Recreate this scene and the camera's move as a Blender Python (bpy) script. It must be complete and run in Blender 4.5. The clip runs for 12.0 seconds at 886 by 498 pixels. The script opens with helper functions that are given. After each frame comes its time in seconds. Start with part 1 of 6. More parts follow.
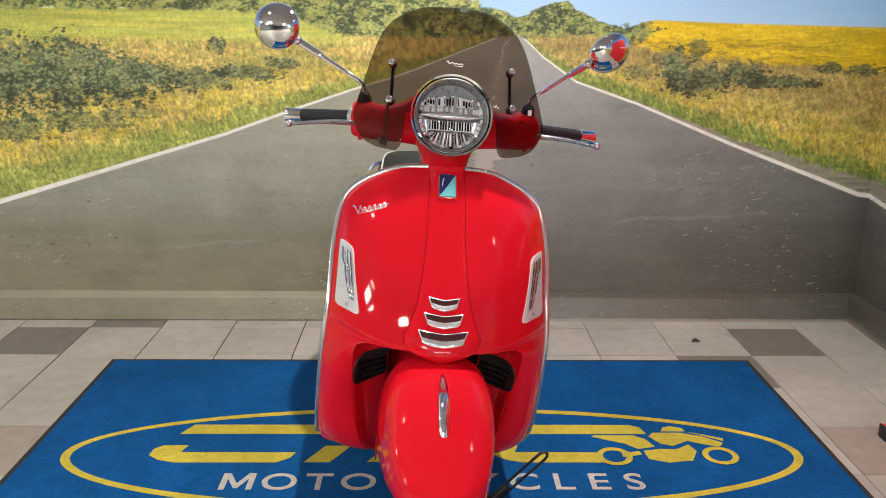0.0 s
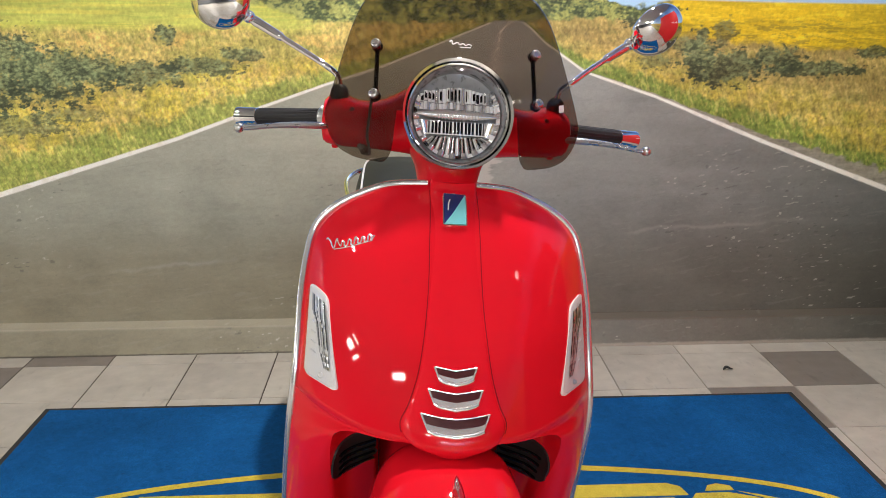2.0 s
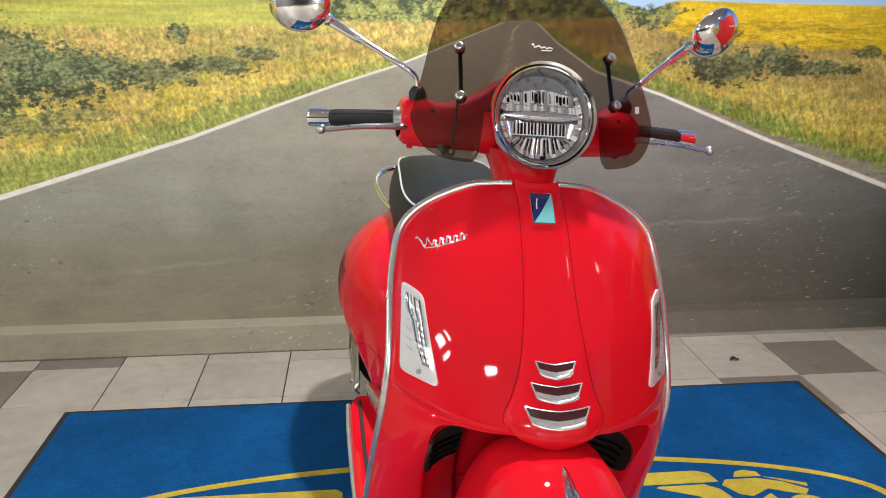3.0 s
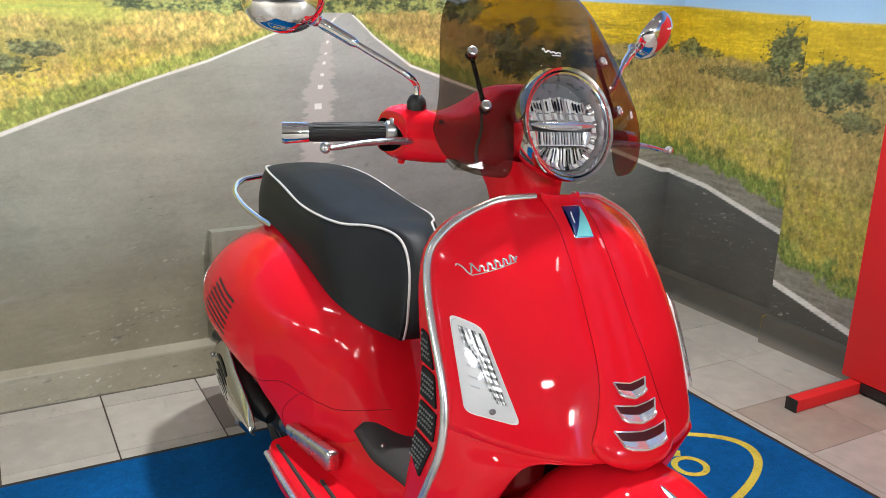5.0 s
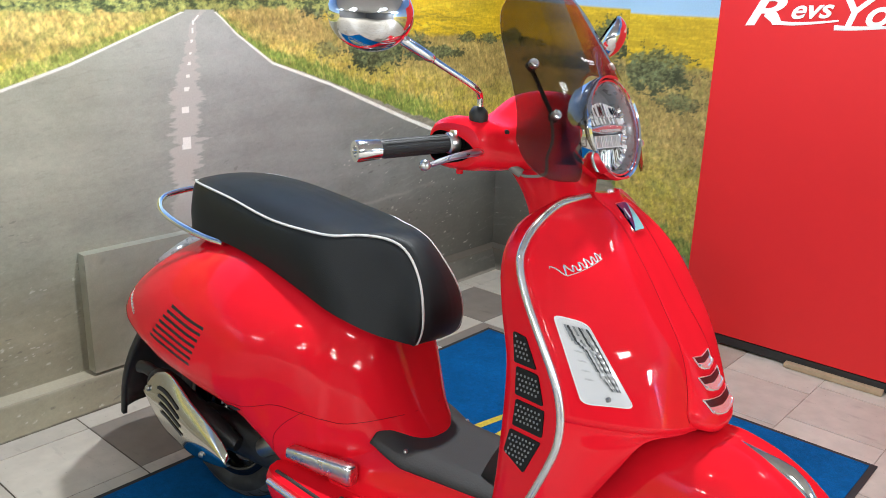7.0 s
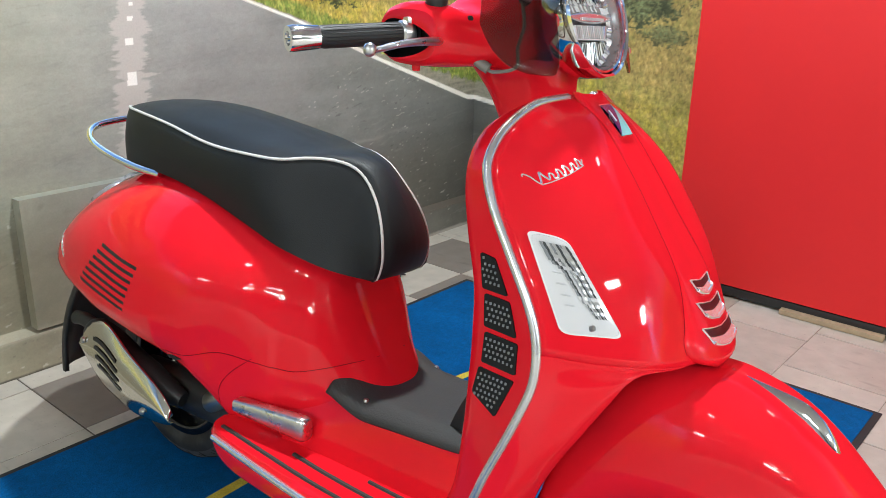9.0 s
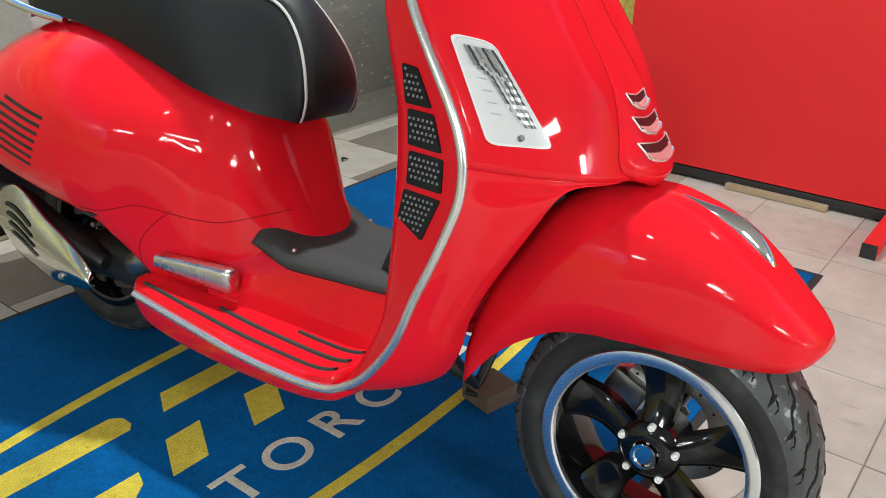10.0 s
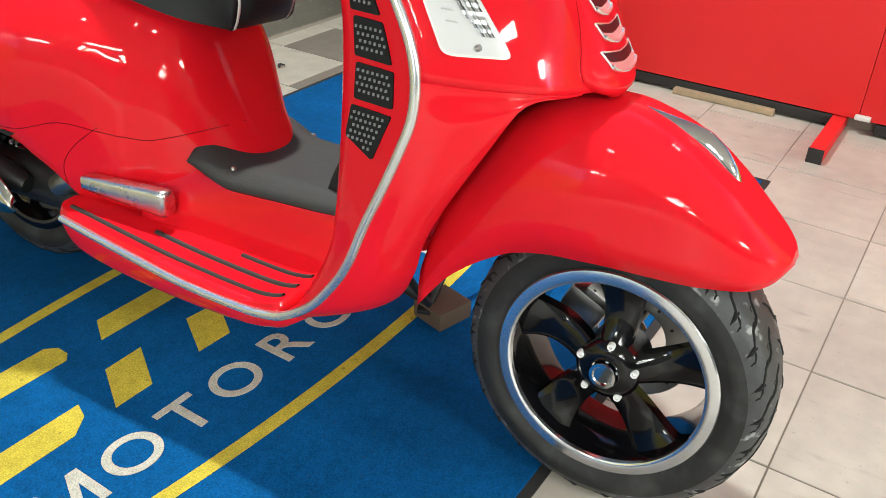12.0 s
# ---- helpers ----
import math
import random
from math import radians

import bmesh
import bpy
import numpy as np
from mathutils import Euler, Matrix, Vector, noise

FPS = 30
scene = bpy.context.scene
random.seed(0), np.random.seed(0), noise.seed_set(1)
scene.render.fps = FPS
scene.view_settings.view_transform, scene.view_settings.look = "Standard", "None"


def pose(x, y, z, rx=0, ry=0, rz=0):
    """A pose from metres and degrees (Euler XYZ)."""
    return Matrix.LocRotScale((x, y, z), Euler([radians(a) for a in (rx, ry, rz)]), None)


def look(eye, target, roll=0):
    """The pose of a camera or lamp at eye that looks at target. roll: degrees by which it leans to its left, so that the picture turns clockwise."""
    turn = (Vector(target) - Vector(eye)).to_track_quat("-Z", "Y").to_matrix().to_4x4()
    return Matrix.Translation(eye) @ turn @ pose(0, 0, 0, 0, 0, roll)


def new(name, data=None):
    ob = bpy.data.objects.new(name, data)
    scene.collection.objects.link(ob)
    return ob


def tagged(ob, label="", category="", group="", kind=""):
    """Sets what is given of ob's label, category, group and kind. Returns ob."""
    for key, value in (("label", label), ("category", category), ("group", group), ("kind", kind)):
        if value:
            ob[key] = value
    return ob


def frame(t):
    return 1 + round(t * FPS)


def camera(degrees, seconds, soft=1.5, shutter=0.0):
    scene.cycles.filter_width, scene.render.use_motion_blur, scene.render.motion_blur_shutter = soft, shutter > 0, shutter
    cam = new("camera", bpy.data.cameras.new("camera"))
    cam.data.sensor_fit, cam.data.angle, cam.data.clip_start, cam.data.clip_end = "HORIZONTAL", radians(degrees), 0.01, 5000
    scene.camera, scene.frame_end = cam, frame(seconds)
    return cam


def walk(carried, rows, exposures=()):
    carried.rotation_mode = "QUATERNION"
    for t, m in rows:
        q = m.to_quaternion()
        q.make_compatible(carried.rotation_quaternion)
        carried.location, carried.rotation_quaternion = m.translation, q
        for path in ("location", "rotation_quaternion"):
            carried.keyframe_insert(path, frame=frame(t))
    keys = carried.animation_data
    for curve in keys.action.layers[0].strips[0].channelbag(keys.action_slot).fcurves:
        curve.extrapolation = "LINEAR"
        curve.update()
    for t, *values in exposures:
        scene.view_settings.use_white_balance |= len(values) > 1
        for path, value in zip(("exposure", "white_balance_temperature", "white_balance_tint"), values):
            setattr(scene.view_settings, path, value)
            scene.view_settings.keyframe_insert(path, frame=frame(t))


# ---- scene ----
cam = camera(55.4, 12.0, 0.6)
PATH = [
    (0, (-0.032, 0.654, 1.38), (0.001, 2.581, 0.847), 0.5),
    (0.5, (-0.077, 0.733, 1.371), (-0.034, 2.659, 0.833), 0.2),
    (1, (-0.082, 0.931, 1.354), (-0.015, 2.857, 0.818), 0.1),
    (1.5, (-0.066, 1.092, 1.34), (0.01, 3.017, 0.801), -0.1),
    (2, (-0.071, 1.177, 1.324), (0.012, 3.101, 0.784), -0.2),
    (2.5, (-0.138, 1.191, 1.313), (0.0, 3.11, 0.767), 0.1),
    (3, (-0.31, 1.159, 1.338), (-0.117, 3.073, 0.789), 0.1),
    (3.2, (-0.388, 1.172, 1.349), (-0.077, 3.069, 0.799), 0.3),
    (4.8, (-0.782, 1.469, 1.346), (0.048, 3.197, 0.775), 1.5),
    (5, (-0.857, 1.485, 1.356), (0.07, 3.162, 0.785), 1.5),
    (5.5, (-1.016, 1.587, 1.378), (0.144, 3.111, 0.801), 1.7),
    (6, (-1.097, 1.747, 1.363), (0.163, 3.186, 0.781), 1.7),
    (6.5, (-1.256, 1.793, 1.39), (0.079, 3.162, 0.803), 1.5),
    (6.7, (-1.335, 1.817, 1.397), (0.063, 3.121, 0.811), 1.8),
    (8.3, (-1.376, 1.905, 1.371), (0.099, 3.109, 0.759), 1.7),
    (8.5, (-1.314, 1.918, 1.34), (0.151, 3.125, 0.71), 1.5),
    (9, (-1.186, 1.929, 1.245), (0.254, 3.148, 0.582), 1.2),
    (9.5, (-1.154, 1.925, 1.147), (0.271, 3.114, 0.404), 0.8),
    (10, (-1.141, 1.9, 1.081), (0.311, 2.993, 0.245), 1.3),
    (10.5, (-1.146, 1.888, 1.031), (0.332, 2.89, 0.129), 2.0),
    (11, (-1.139, 1.887, 1.004), (0.331, 2.833, 0.032), 2.2),
    (11.5, (-1.122, 1.907, 1.013), (0.334, 2.828, -0.004), 2.4),
    (12, (-1.094, 1.956, 1.07), (0.356, 2.87, 0.038), 2.4),
]
walk(cam, [(t, look(eye, target, roll)) for t, eye, target, roll in PATH], [(0, -0.45, 6500, 11), (3, -0.40, 6400, 10), (5.5, -0.26, 6000, 7), (8.5, -0.01, 5850, 4), (10, -0.06, 6000, 1), (11, 0.18, 6100, 1), (12, 0.22, 6250, 0)])


# ---- world and light ----
world = bpy.data.worlds.new("room_world")
scene.world = world
world.use_nodes = True
world.node_tree.nodes["Background"].inputs[0].default_value = (0.9, 0.95, 1.0, 1)
world.node_tree.nodes["Background"].inputs[1].default_value = 0.25
scene.view_settings.exposure = 0.0


def overhead_lamp(x, y, w, d, watts, z=2.88, tint=(1.0, 0.97, 0.92)):
    lamp = bpy.data.lights.new("overhead_lamp", "AREA")
    lamp.shape, lamp.size, lamp.size_y, lamp.energy, lamp.color = "RECTANGLE", w, d, watts, tint
    ob = new("overhead_lamp", lamp)
    ob.matrix_world = pose(x, y, z, 0, 0, 0)
    return ob


# fifth to seventh are split to draw a pane-like highlight on the cowl
# second, third and last are unseen fills added to lift walls and shield
for lx, ly, lw, ld, le in ((0.35, 3.25, 0.11, 0.11, 80), (-2.1, 2.6, 0.20, 0.20, 9), (1.7, 1.5, 0.20, 0.20, 3), (-8.0, 3.55, 1.0, 0.8, 120), (-6.5, 0.3, 1.6, 0.8, 300),
                           (-6.5, -0.75, 1.6, 0.3, 110), (-4.8, 0.3, 0.3, 0.8, 50), (1.3, -6.6, 0.9, 1.8, 560), (-1.2, -2.6, 1.2, 0.6, 250)):
    overhead_lamp(lx, ly, lw, ld, le)


# ---- materials ----
def material(name, color, rough=0.5, metal=0.0, coat=0.0, spec=0.5, vary=0.0, scale=8.0, bump=0.0, bump_scale=60.0):
    m = bpy.data.materials.new(name)
    m.use_nodes = True
    nt = m.node_tree
    b = nt.nodes["Principled BSDF"]
    b.inputs["Base Color"].default_value = (*color, 1)
    b.inputs["Roughness"].default_value = rough
    b.inputs["Metallic"].default_value = metal
    b.inputs["Coat Weight"].default_value = coat
    b.inputs["Coat Roughness"].default_value = 0.03
    b.inputs["Specular IOR Level"].default_value = spec
    tc = nt.nodes.new("ShaderNodeTexCoord")
    if vary:
        n = nt.nodes.new("ShaderNodeTexNoise")
        n.inputs["Scale"].default_value, n.inputs["Detail"].default_value = scale, 6
        nt.links.new(tc.outputs["Object"], n.inputs["Vector"])
        mix = nt.nodes.new("ShaderNodeMix")
        mix.data_type = "RGBA"
        mix.inputs[6].default_value = (*[c * (1 - vary) for c in color], 1)
        mix.inputs[7].default_value = (*[min(1, c * (1 + vary)) for c in color], 1)
        nt.links.new(n.outputs["Fac"], mix.inputs[0])
        nt.links.new(mix.outputs[2], b.inputs["Base Color"])
        r = nt.nodes.new("ShaderNodeMapRange")
        r.inputs[3].default_value, r.inputs[4].default_value = max(0, rough - 0.12 * vary * 4), min(1, rough + 0.12 * vary * 4)
        nt.links.new(n.outputs["Fac"], r.inputs[0])
        nt.links.new(r.outputs[0], b.inputs["Roughness"])
    if bump:
        n2 = nt.nodes.new("ShaderNodeTexNoise")
        n2.inputs["Scale"].default_value, n2.inputs["Detail"].default_value = bump_scale, 4
        nt.links.new(tc.outputs["Object"], n2.inputs["Vector"])
        bp = nt.nodes.new("ShaderNodeBump")
        bp.inputs["Strength"].default_value, bp.inputs["Distance"].default_value = bump, 0.004
        nt.links.new(n2.outputs["Fac"], bp.inputs["Height"])
        nt.links.new(bp.outputs["Normal"], b.inputs["Normal"])
    return m


RED = material("red_paint", (0.73, 0.0085, 0.0205), 0.60, coat=0.75, spec=0.0, vary=0.04, scale=3)
RED.node_tree.nodes["Principled BSDF"].inputs["Coat IOR"].default_value = 1.40
# dark red puts the shade inside the chevron slots into their colour
SLOT = material("slot_shade", (0.055, 0.004, 0.006), 0.4)
RED_DARK = material("red_seam_gap", (0.15, 0.001, 0.004), 0.7, spec=0.1)
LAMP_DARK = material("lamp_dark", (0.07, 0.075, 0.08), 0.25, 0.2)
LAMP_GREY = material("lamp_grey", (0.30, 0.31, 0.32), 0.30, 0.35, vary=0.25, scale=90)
STUD = material("grey_stud", (0.24, 0.25, 0.25), 0.4)
RED_BOARD = material("red_board", (0.66, 0.011, 0.013), 0.6, vary=0.06, scale=4)
CHROME = material("chrome", (0.82, 0.82, 0.82), 0.06, 1.0, vary=0.03, scale=20)
HOLLOW = material("dark_recess", (0.004, 0.004, 0.004), 0.9, spec=0.1)
SATIN = material("satin_alloy", (0.62, 0.62, 0.61), 0.28, 1.0, vary=0.08, scale=30)
TRIM = material("silver_trim", (0.68, 0.69, 0.71), 0.25, 0.85, vary=0.05, scale=25)
RIMBAND = material("silver_rim", (0.78, 0.80, 0.83), 0.15, 0.95, vary=0.05, scale=25)
GLOSSBLACK = material("gloss_black", (0.004, 0.004, 0.005), 0.10, coat=0.1, spec=0.35)
SIDEWALL = material("tyre_sidewall", (0.012, 0.012, 0.0125), 0.65, vary=0.3, scale=15, bump=0.1, bump_scale=200)
# tread greyer than the sidewall to paint it as lit; dust specks come after
TREAD = material("tread_rubber", (0.050, 0.051, 0.053), 0.5, vary=0.5, scale=35, bump=0.2, bump_scale=160)
def dusty(m, dust, scale, lo, hi):
    """Adds pale road dust in small worn patches to a material."""
    nt = m.node_tree
    b = nt.nodes["Principled BSDF"]
    tc, n, r, mix = [nt.nodes.new("ShaderNode" + k) for k in ("TexCoord", "TexNoise", "MapRange", "Mix")]
    n.inputs["Scale"].default_value, n.inputs["Detail"].default_value = scale, 5
    r.inputs[1].default_value, r.inputs[2].default_value = lo, hi
    mix.data_type = "RGBA"
    mix.inputs[7].default_value = (*dust, 1)
    nt.links.new(tc.outputs["Object"], n.inputs["Vector"])
    nt.links.new(n.outputs["Fac"], r.inputs[0])
    nt.links.new(r.outputs[0], mix.inputs[0])
    if b.inputs["Base Color"].links:
        nt.links.new(b.inputs["Base Color"].links[0].from_socket, mix.inputs[6])
    else:
        mix.inputs[6].default_value = b.inputs["Base Color"].default_value
    nt.links.new(mix.outputs[2], b.inputs["Base Color"])


dusty(TREAD, (0.30, 0.31, 0.31), 55, 0.60, 0.72)
dusty(SIDEWALL, (0.05, 0.05, 0.05), 18, 0.5, 0.8)
GROOVE = material("tyre_groove", (0.006, 0.006, 0.006), 0.9)
BLACK = material("black_plastic", (0.014, 0.014, 0.014), 0.5, vary=0.2, scale=40)
RUBBER = material("rubber", (0.014, 0.014, 0.015), 0.55, vary=0.45, scale=22, bump=0.15, bump_scale=150)
MATRUBBER = material("dark_grey_rubber", (0.030, 0.029, 0.028), 0.7, vary=0.2, scale=30, bump=0.2, bump_scale=220)
VINYL = material("black_vinyl", (0.011, 0.0125, 0.0135), 0.50, spec=0.25, vary=0.15, scale=12, bump=0.12, bump_scale=420)
PIPING = material("white_piping", (0.62, 0.61, 0.58), 0.5)


def carpet(name, color, soil):
    """Cut-pile carpet: brushed patches, soiling, a fleck of lighter and darker tufts, and a pile relief."""
    m = material(name, color, 0.95, spec=0.08)
    nt = m.node_tree
    b = nt.nodes["Principled BSDF"]
    geo = nt.nodes.new("ShaderNodeNewGeometry")
    gain = None
    for scale, detail, lo, hi, a, c in ((2.2, 3, 0.35, 0.68, 0.86, 1.12), (9.0, 5, 0.35, 0.70, 0.91, 1.09), (55.0, 4, 0.3, 0.7, 0.88, 1.12), (330.0, 2, 0.3, 0.7, 0.74, 1.28)):
        n = nt.nodes.new("ShaderNodeTexNoise")
        n.inputs["Scale"].default_value, n.inputs["Detail"].default_value = scale, detail
        nt.links.new(geo.outputs["Position"], n.inputs["Vector"])
        r = nt.nodes.new("ShaderNodeMapRange")
        for k, v in zip((1, 2, 3, 4), (lo, hi, a, c)):
            r.inputs[k].default_value = v
        nt.links.new(n.outputs["Fac"], r.inputs[0])
        if gain is None:
            gain = r.outputs[0]
        else:
            mul = nt.nodes.new("ShaderNodeMath")
            mul.operation = "MULTIPLY"
            nt.links.new(gain, mul.inputs[0])
            nt.links.new(r.outputs[0], mul.inputs[1])
            gain = mul.outputs[0]
        last = n
    sc = nt.nodes.new("ShaderNodeVectorMath")
    sc.operation = "SCALE"
    sc.inputs[0].default_value = color
    nt.links.new(gain, sc.inputs["Scale"])
    # lint and soil specks
    vo = nt.nodes.new("ShaderNodeTexVoronoi")
    vo.inputs["Scale"].default_value = 24
    nt.links.new(geo.outputs["Position"], vo.inputs["Vector"])
    sp = nt.nodes.new("ShaderNodeMapRange")
    for k, v in zip((1, 2, 3, 4), (0.05, 0.12, soil, 0.0)):
        sp.inputs[k].default_value = v
    nt.links.new(vo.outputs["Distance"], sp.inputs[0])
    mix = nt.nodes.new("ShaderNodeMix")
    mix.data_type = "RGBA"
    mix.inputs[7].default_value = (0.03, 0.035, 0.04, 1)
    nt.links.new(sp.outputs[0], mix.inputs[0])
    nt.links.new(sc.outputs[0], mix.inputs[6])
    nt.links.new(mix.outputs[2], b.inputs["Base Color"])
    bp = nt.nodes.new("ShaderNodeBump")
    bp.inputs["Strength"].default_value, bp.inputs["Distance"].default_value = 0.4, 0.003
    nt.links.new(last.outputs["Fac"], bp.inputs["Height"])
    nt.links.new(bp.outputs["Normal"], b.inputs["Normal"])
    return m


BLUE = carpet("blue_carpet", (0.006, 0.082, 0.250), 0.25)
YELLOW = carpet("yellow_carpet", (0.56, 0.45, 0.06), 0.45)
PALE = carpet("pale_grey_carpet", (0.50, 0.48, 0.42), 0.4)
EDGE = material("black_rubber_edge", (0.02, 0.02, 0.02), 0.8, vary=0.2)
GROUT = material("grout", (0.22, 0.19, 0.16), 0.9)
# darker on the west side, paler towards the boards
_g = GROUT.node_tree
_p, _x, _r, _m = [_g.nodes.new("ShaderNode" + k) for k in ("NewGeometry", "SeparateXYZ", "MapRange", "Mix")]
_m.data_type = "RGBA"
_m.inputs[6].default_value, _m.inputs[7].default_value = (0.075, 0.060, 0.048, 1), (0.30, 0.265, 0.225, 1)
_r.inputs[1].default_value, _r.inputs[2].default_value = -0.4, 0.9
_g.links.new(_p.outputs["Position"], _x.inputs[0])
_g.links.new(_x.outputs["X"], _r.inputs[0])
_g.links.new(_r.outputs[0], _m.inputs[0])
_g.links.new(_m.outputs[2], _g.nodes["Principled BSDF"].inputs["Base Color"])
PLASTER = material("plaster", (0.14, 0.14, 0.145), 0.8, vary=0.06, scale=3)
CEILING = material("ceiling_grey", (0.42, 0.42, 0.42), 0.85, vary=0.04, scale=3)
WOOD = material("worn_wood", (0.10, 0.067, 0.045), 0.8, vary=0.35, scale=30, bump=0.3)
PALE_WOOD = material("pale_wood", (0.34, 0.25, 0.155), 0.75, vary=0.3, scale=30, bump=0.25)
WHITE = material("white_print", (0.85, 0.85, 0.84), 0.5)
NAVY = material("navy_enamel", (0.012, 0.022, 0.13), 0.2, coat=0.5)
CYAN = material("cyan_enamel", (0.20, 0.62, 0.66), 0.2, coat=0.5)
STEEL = material("bare_steel", (0.42, 0.41, 0.40), 0.35, 1.0, vary=0.15, scale=40)
REFLECTOR = material("lamp_reflector", (0.80, 0.80, 0.82), 0.08, 1.0)
# white diffuse in both paints bright metal light, whatever it mirrors
BRIGHT = material("glint_white", (0.92, 0.92, 0.92), 0.28, 0.05)
BRIGHT_CHROME = material("bright_chrome", (0.88, 0.88, 0.88), 0.16, 0.8)
HEATSHIELD = material("polished_steel", (0.66, 0.64, 0.58), 0.13, 1.0, vary=0.06, scale=15)
HOSE = material("grey_hose", (0.20, 0.20, 0.185), 0.45, vary=0.1)
FROST = material("pale_lamp_border", (0.80, 0.80, 0.80), 0.3, coat=0.6)
FROST_GREY = material("grey_diode_lens", (0.66, 0.66, 0.67), 0.3, coat=0.6)


def clear(name, tint, gloss_rough=0.02, ior=1.45):
    m = bpy.data.materials.new(name)
    m.use_nodes = True
    nt = m.node_tree
    nt.nodes.clear()
    out, tr, gl, fr, mix = [nt.nodes.new("ShaderNode" + k) for k in ("OutputMaterial", "BsdfTransparent", "BsdfGlossy", "LayerWeight", "MixShader")]
    power, scale = nt.nodes.new("ShaderNodeMath"), nt.nodes.new("ShaderNodeMath")
    power.operation, scale.operation = "POWER", "MULTIPLY_ADD"
    tr.inputs[0].default_value = (*tint, 1)
    gl.inputs["Roughness"].default_value = gloss_rough
    fr.inputs[0].default_value = 0.5
    power.inputs[1].default_value = 5.0
    scale.inputs[1].default_value, scale.inputs[2].default_value = 0.6, 0.03
    nt.links.new(fr.outputs["Facing"], power.inputs[0])
    nt.links.new(power.outputs[0], scale.inputs[0])
    nt.links.new(scale.outputs[0], mix.inputs[0])
    nt.links.new(tr.outputs[0], mix.inputs[1])
    nt.links.new(gl.outputs[0], mix.inputs[2])
    nt.links.new(mix.outputs[0], out.inputs[0])
    return m


SMOKE = clear("smoked_acrylic", (0.535, 0.485, 0.435))
LENS = clear("clear_lens", (0.92, 0.92, 0.93))


def tile_material(name, color, vary):
    """Worn glazed tile: clouding, grey scuffs, dark specks and fine dirt lines, laid over the whole floor."""
    m = material(name, color, 0.42)
    nt = m.node_tree
    b = nt.nodes["Principled BSDF"]
    geo = nt.nodes.new("ShaderNodeNewGeometry")
    info = nt.nodes.new("ShaderNodeObjectInfo")
    mr = nt.nodes.new("ShaderNodeMapRange")
    mr.inputs[3].default_value, mr.inputs[4].default_value = 1 - vary, 1 + vary
    nt.links.new(info.outputs["Random"], mr.inputs[0])
    gain = mr.outputs[0]
    stretch = nt.nodes.new("ShaderNodeVectorMath")
    stretch.operation = "MULTIPLY"
    stretch.inputs[1].default_value = (1.0, 0.28, 1.0)
    nt.links.new(geo.outputs["Position"], stretch.inputs[0])
    clouds = None
    for vec, scale, detail, lo, hi, a, c in ((geo, 3.0, 5, 0.35, 0.7, 0.90, 1.08), (geo, 16.0, 6, 0.35, 0.7, 0.92, 1.07), (stretch, 26.0, 4, 0.62, 0.74, 1.0, 0.80), (geo, 110.0, 3, 0.66, 0.76, 1.0, 0.70)):
        n = nt.nodes.new("ShaderNodeTexNoise")
        n.inputs["Scale"].default_value, n.inputs["Detail"].default_value = scale, detail
        nt.links.new(vec.outputs["Position" if vec is geo else 0], n.inputs["Vector"])
        r = nt.nodes.new("ShaderNodeMapRange")
        for k, v in zip((1, 2, 3, 4), (lo, hi, a, c)):
            r.inputs[k].default_value = v
        nt.links.new(n.outputs["Fac"], r.inputs[0])
        mul = nt.nodes.new("ShaderNodeMath")
        mul.operation = "MULTIPLY"
        nt.links.new(gain, mul.inputs[0])
        nt.links.new(r.outputs[0], mul.inputs[1])
        gain = mul.outputs[0]
        clouds = clouds or n
    sc = nt.nodes.new("ShaderNodeVectorMath")
    sc.operation = "SCALE"
    sc.inputs[0].default_value = color
    nt.links.new(gain, sc.inputs["Scale"])
    nt.links.new(sc.outputs[0], b.inputs["Base Color"])
    rr = nt.nodes.new("ShaderNodeMapRange")
    rr.inputs[3].default_value, rr.inputs[4].default_value = 0.28, 0.60
    nt.links.new(clouds.outputs["Fac"], rr.inputs[0])
    nt.links.new(rr.outputs[0], b.inputs["Roughness"])
    return m


TILE = tile_material("cream_tile", (0.46, 0.42, 0.365), 0.07)
TILE_BROWN = tile_material("brown_tile", (0.37, 0.305, 0.25), 0.05)
TILE_GREY = tile_material("grey_tile", (0.22, 0.19, 0.165), 0.08)


# ---- mesh helpers ----
def ci(x, xs, ys):
    """Smooth interpolation through (xs, ys), xs rising."""
    x, xs, ys = np.asarray(x, float), np.asarray(xs, float), np.asarray(ys, float)
    d = np.diff(ys) / np.diff(xs)
    t = np.empty_like(ys)
    t[0], t[-1] = d[0], d[-1]
    for k in range(1, len(xs) - 1):
        t[k] = 0 if d[k - 1] * d[k] <= 0 else 2 * d[k - 1] * d[k] / (d[k - 1] + d[k])
    k = np.clip(np.searchsorted(xs, x) - 1, 0, len(xs) - 2)
    h = xs[k + 1] - xs[k]
    s = np.clip((x - xs[k]) / h, 0, 1)
    return (ys[k] * (2 * s**3 - 3 * s**2 + 1) + h * t[k] * (s**3 - 2 * s**2 + s) + ys[k + 1] * (3 * s**2 - 2 * s**3) + h * t[k + 1] * (s**3 - s**2))


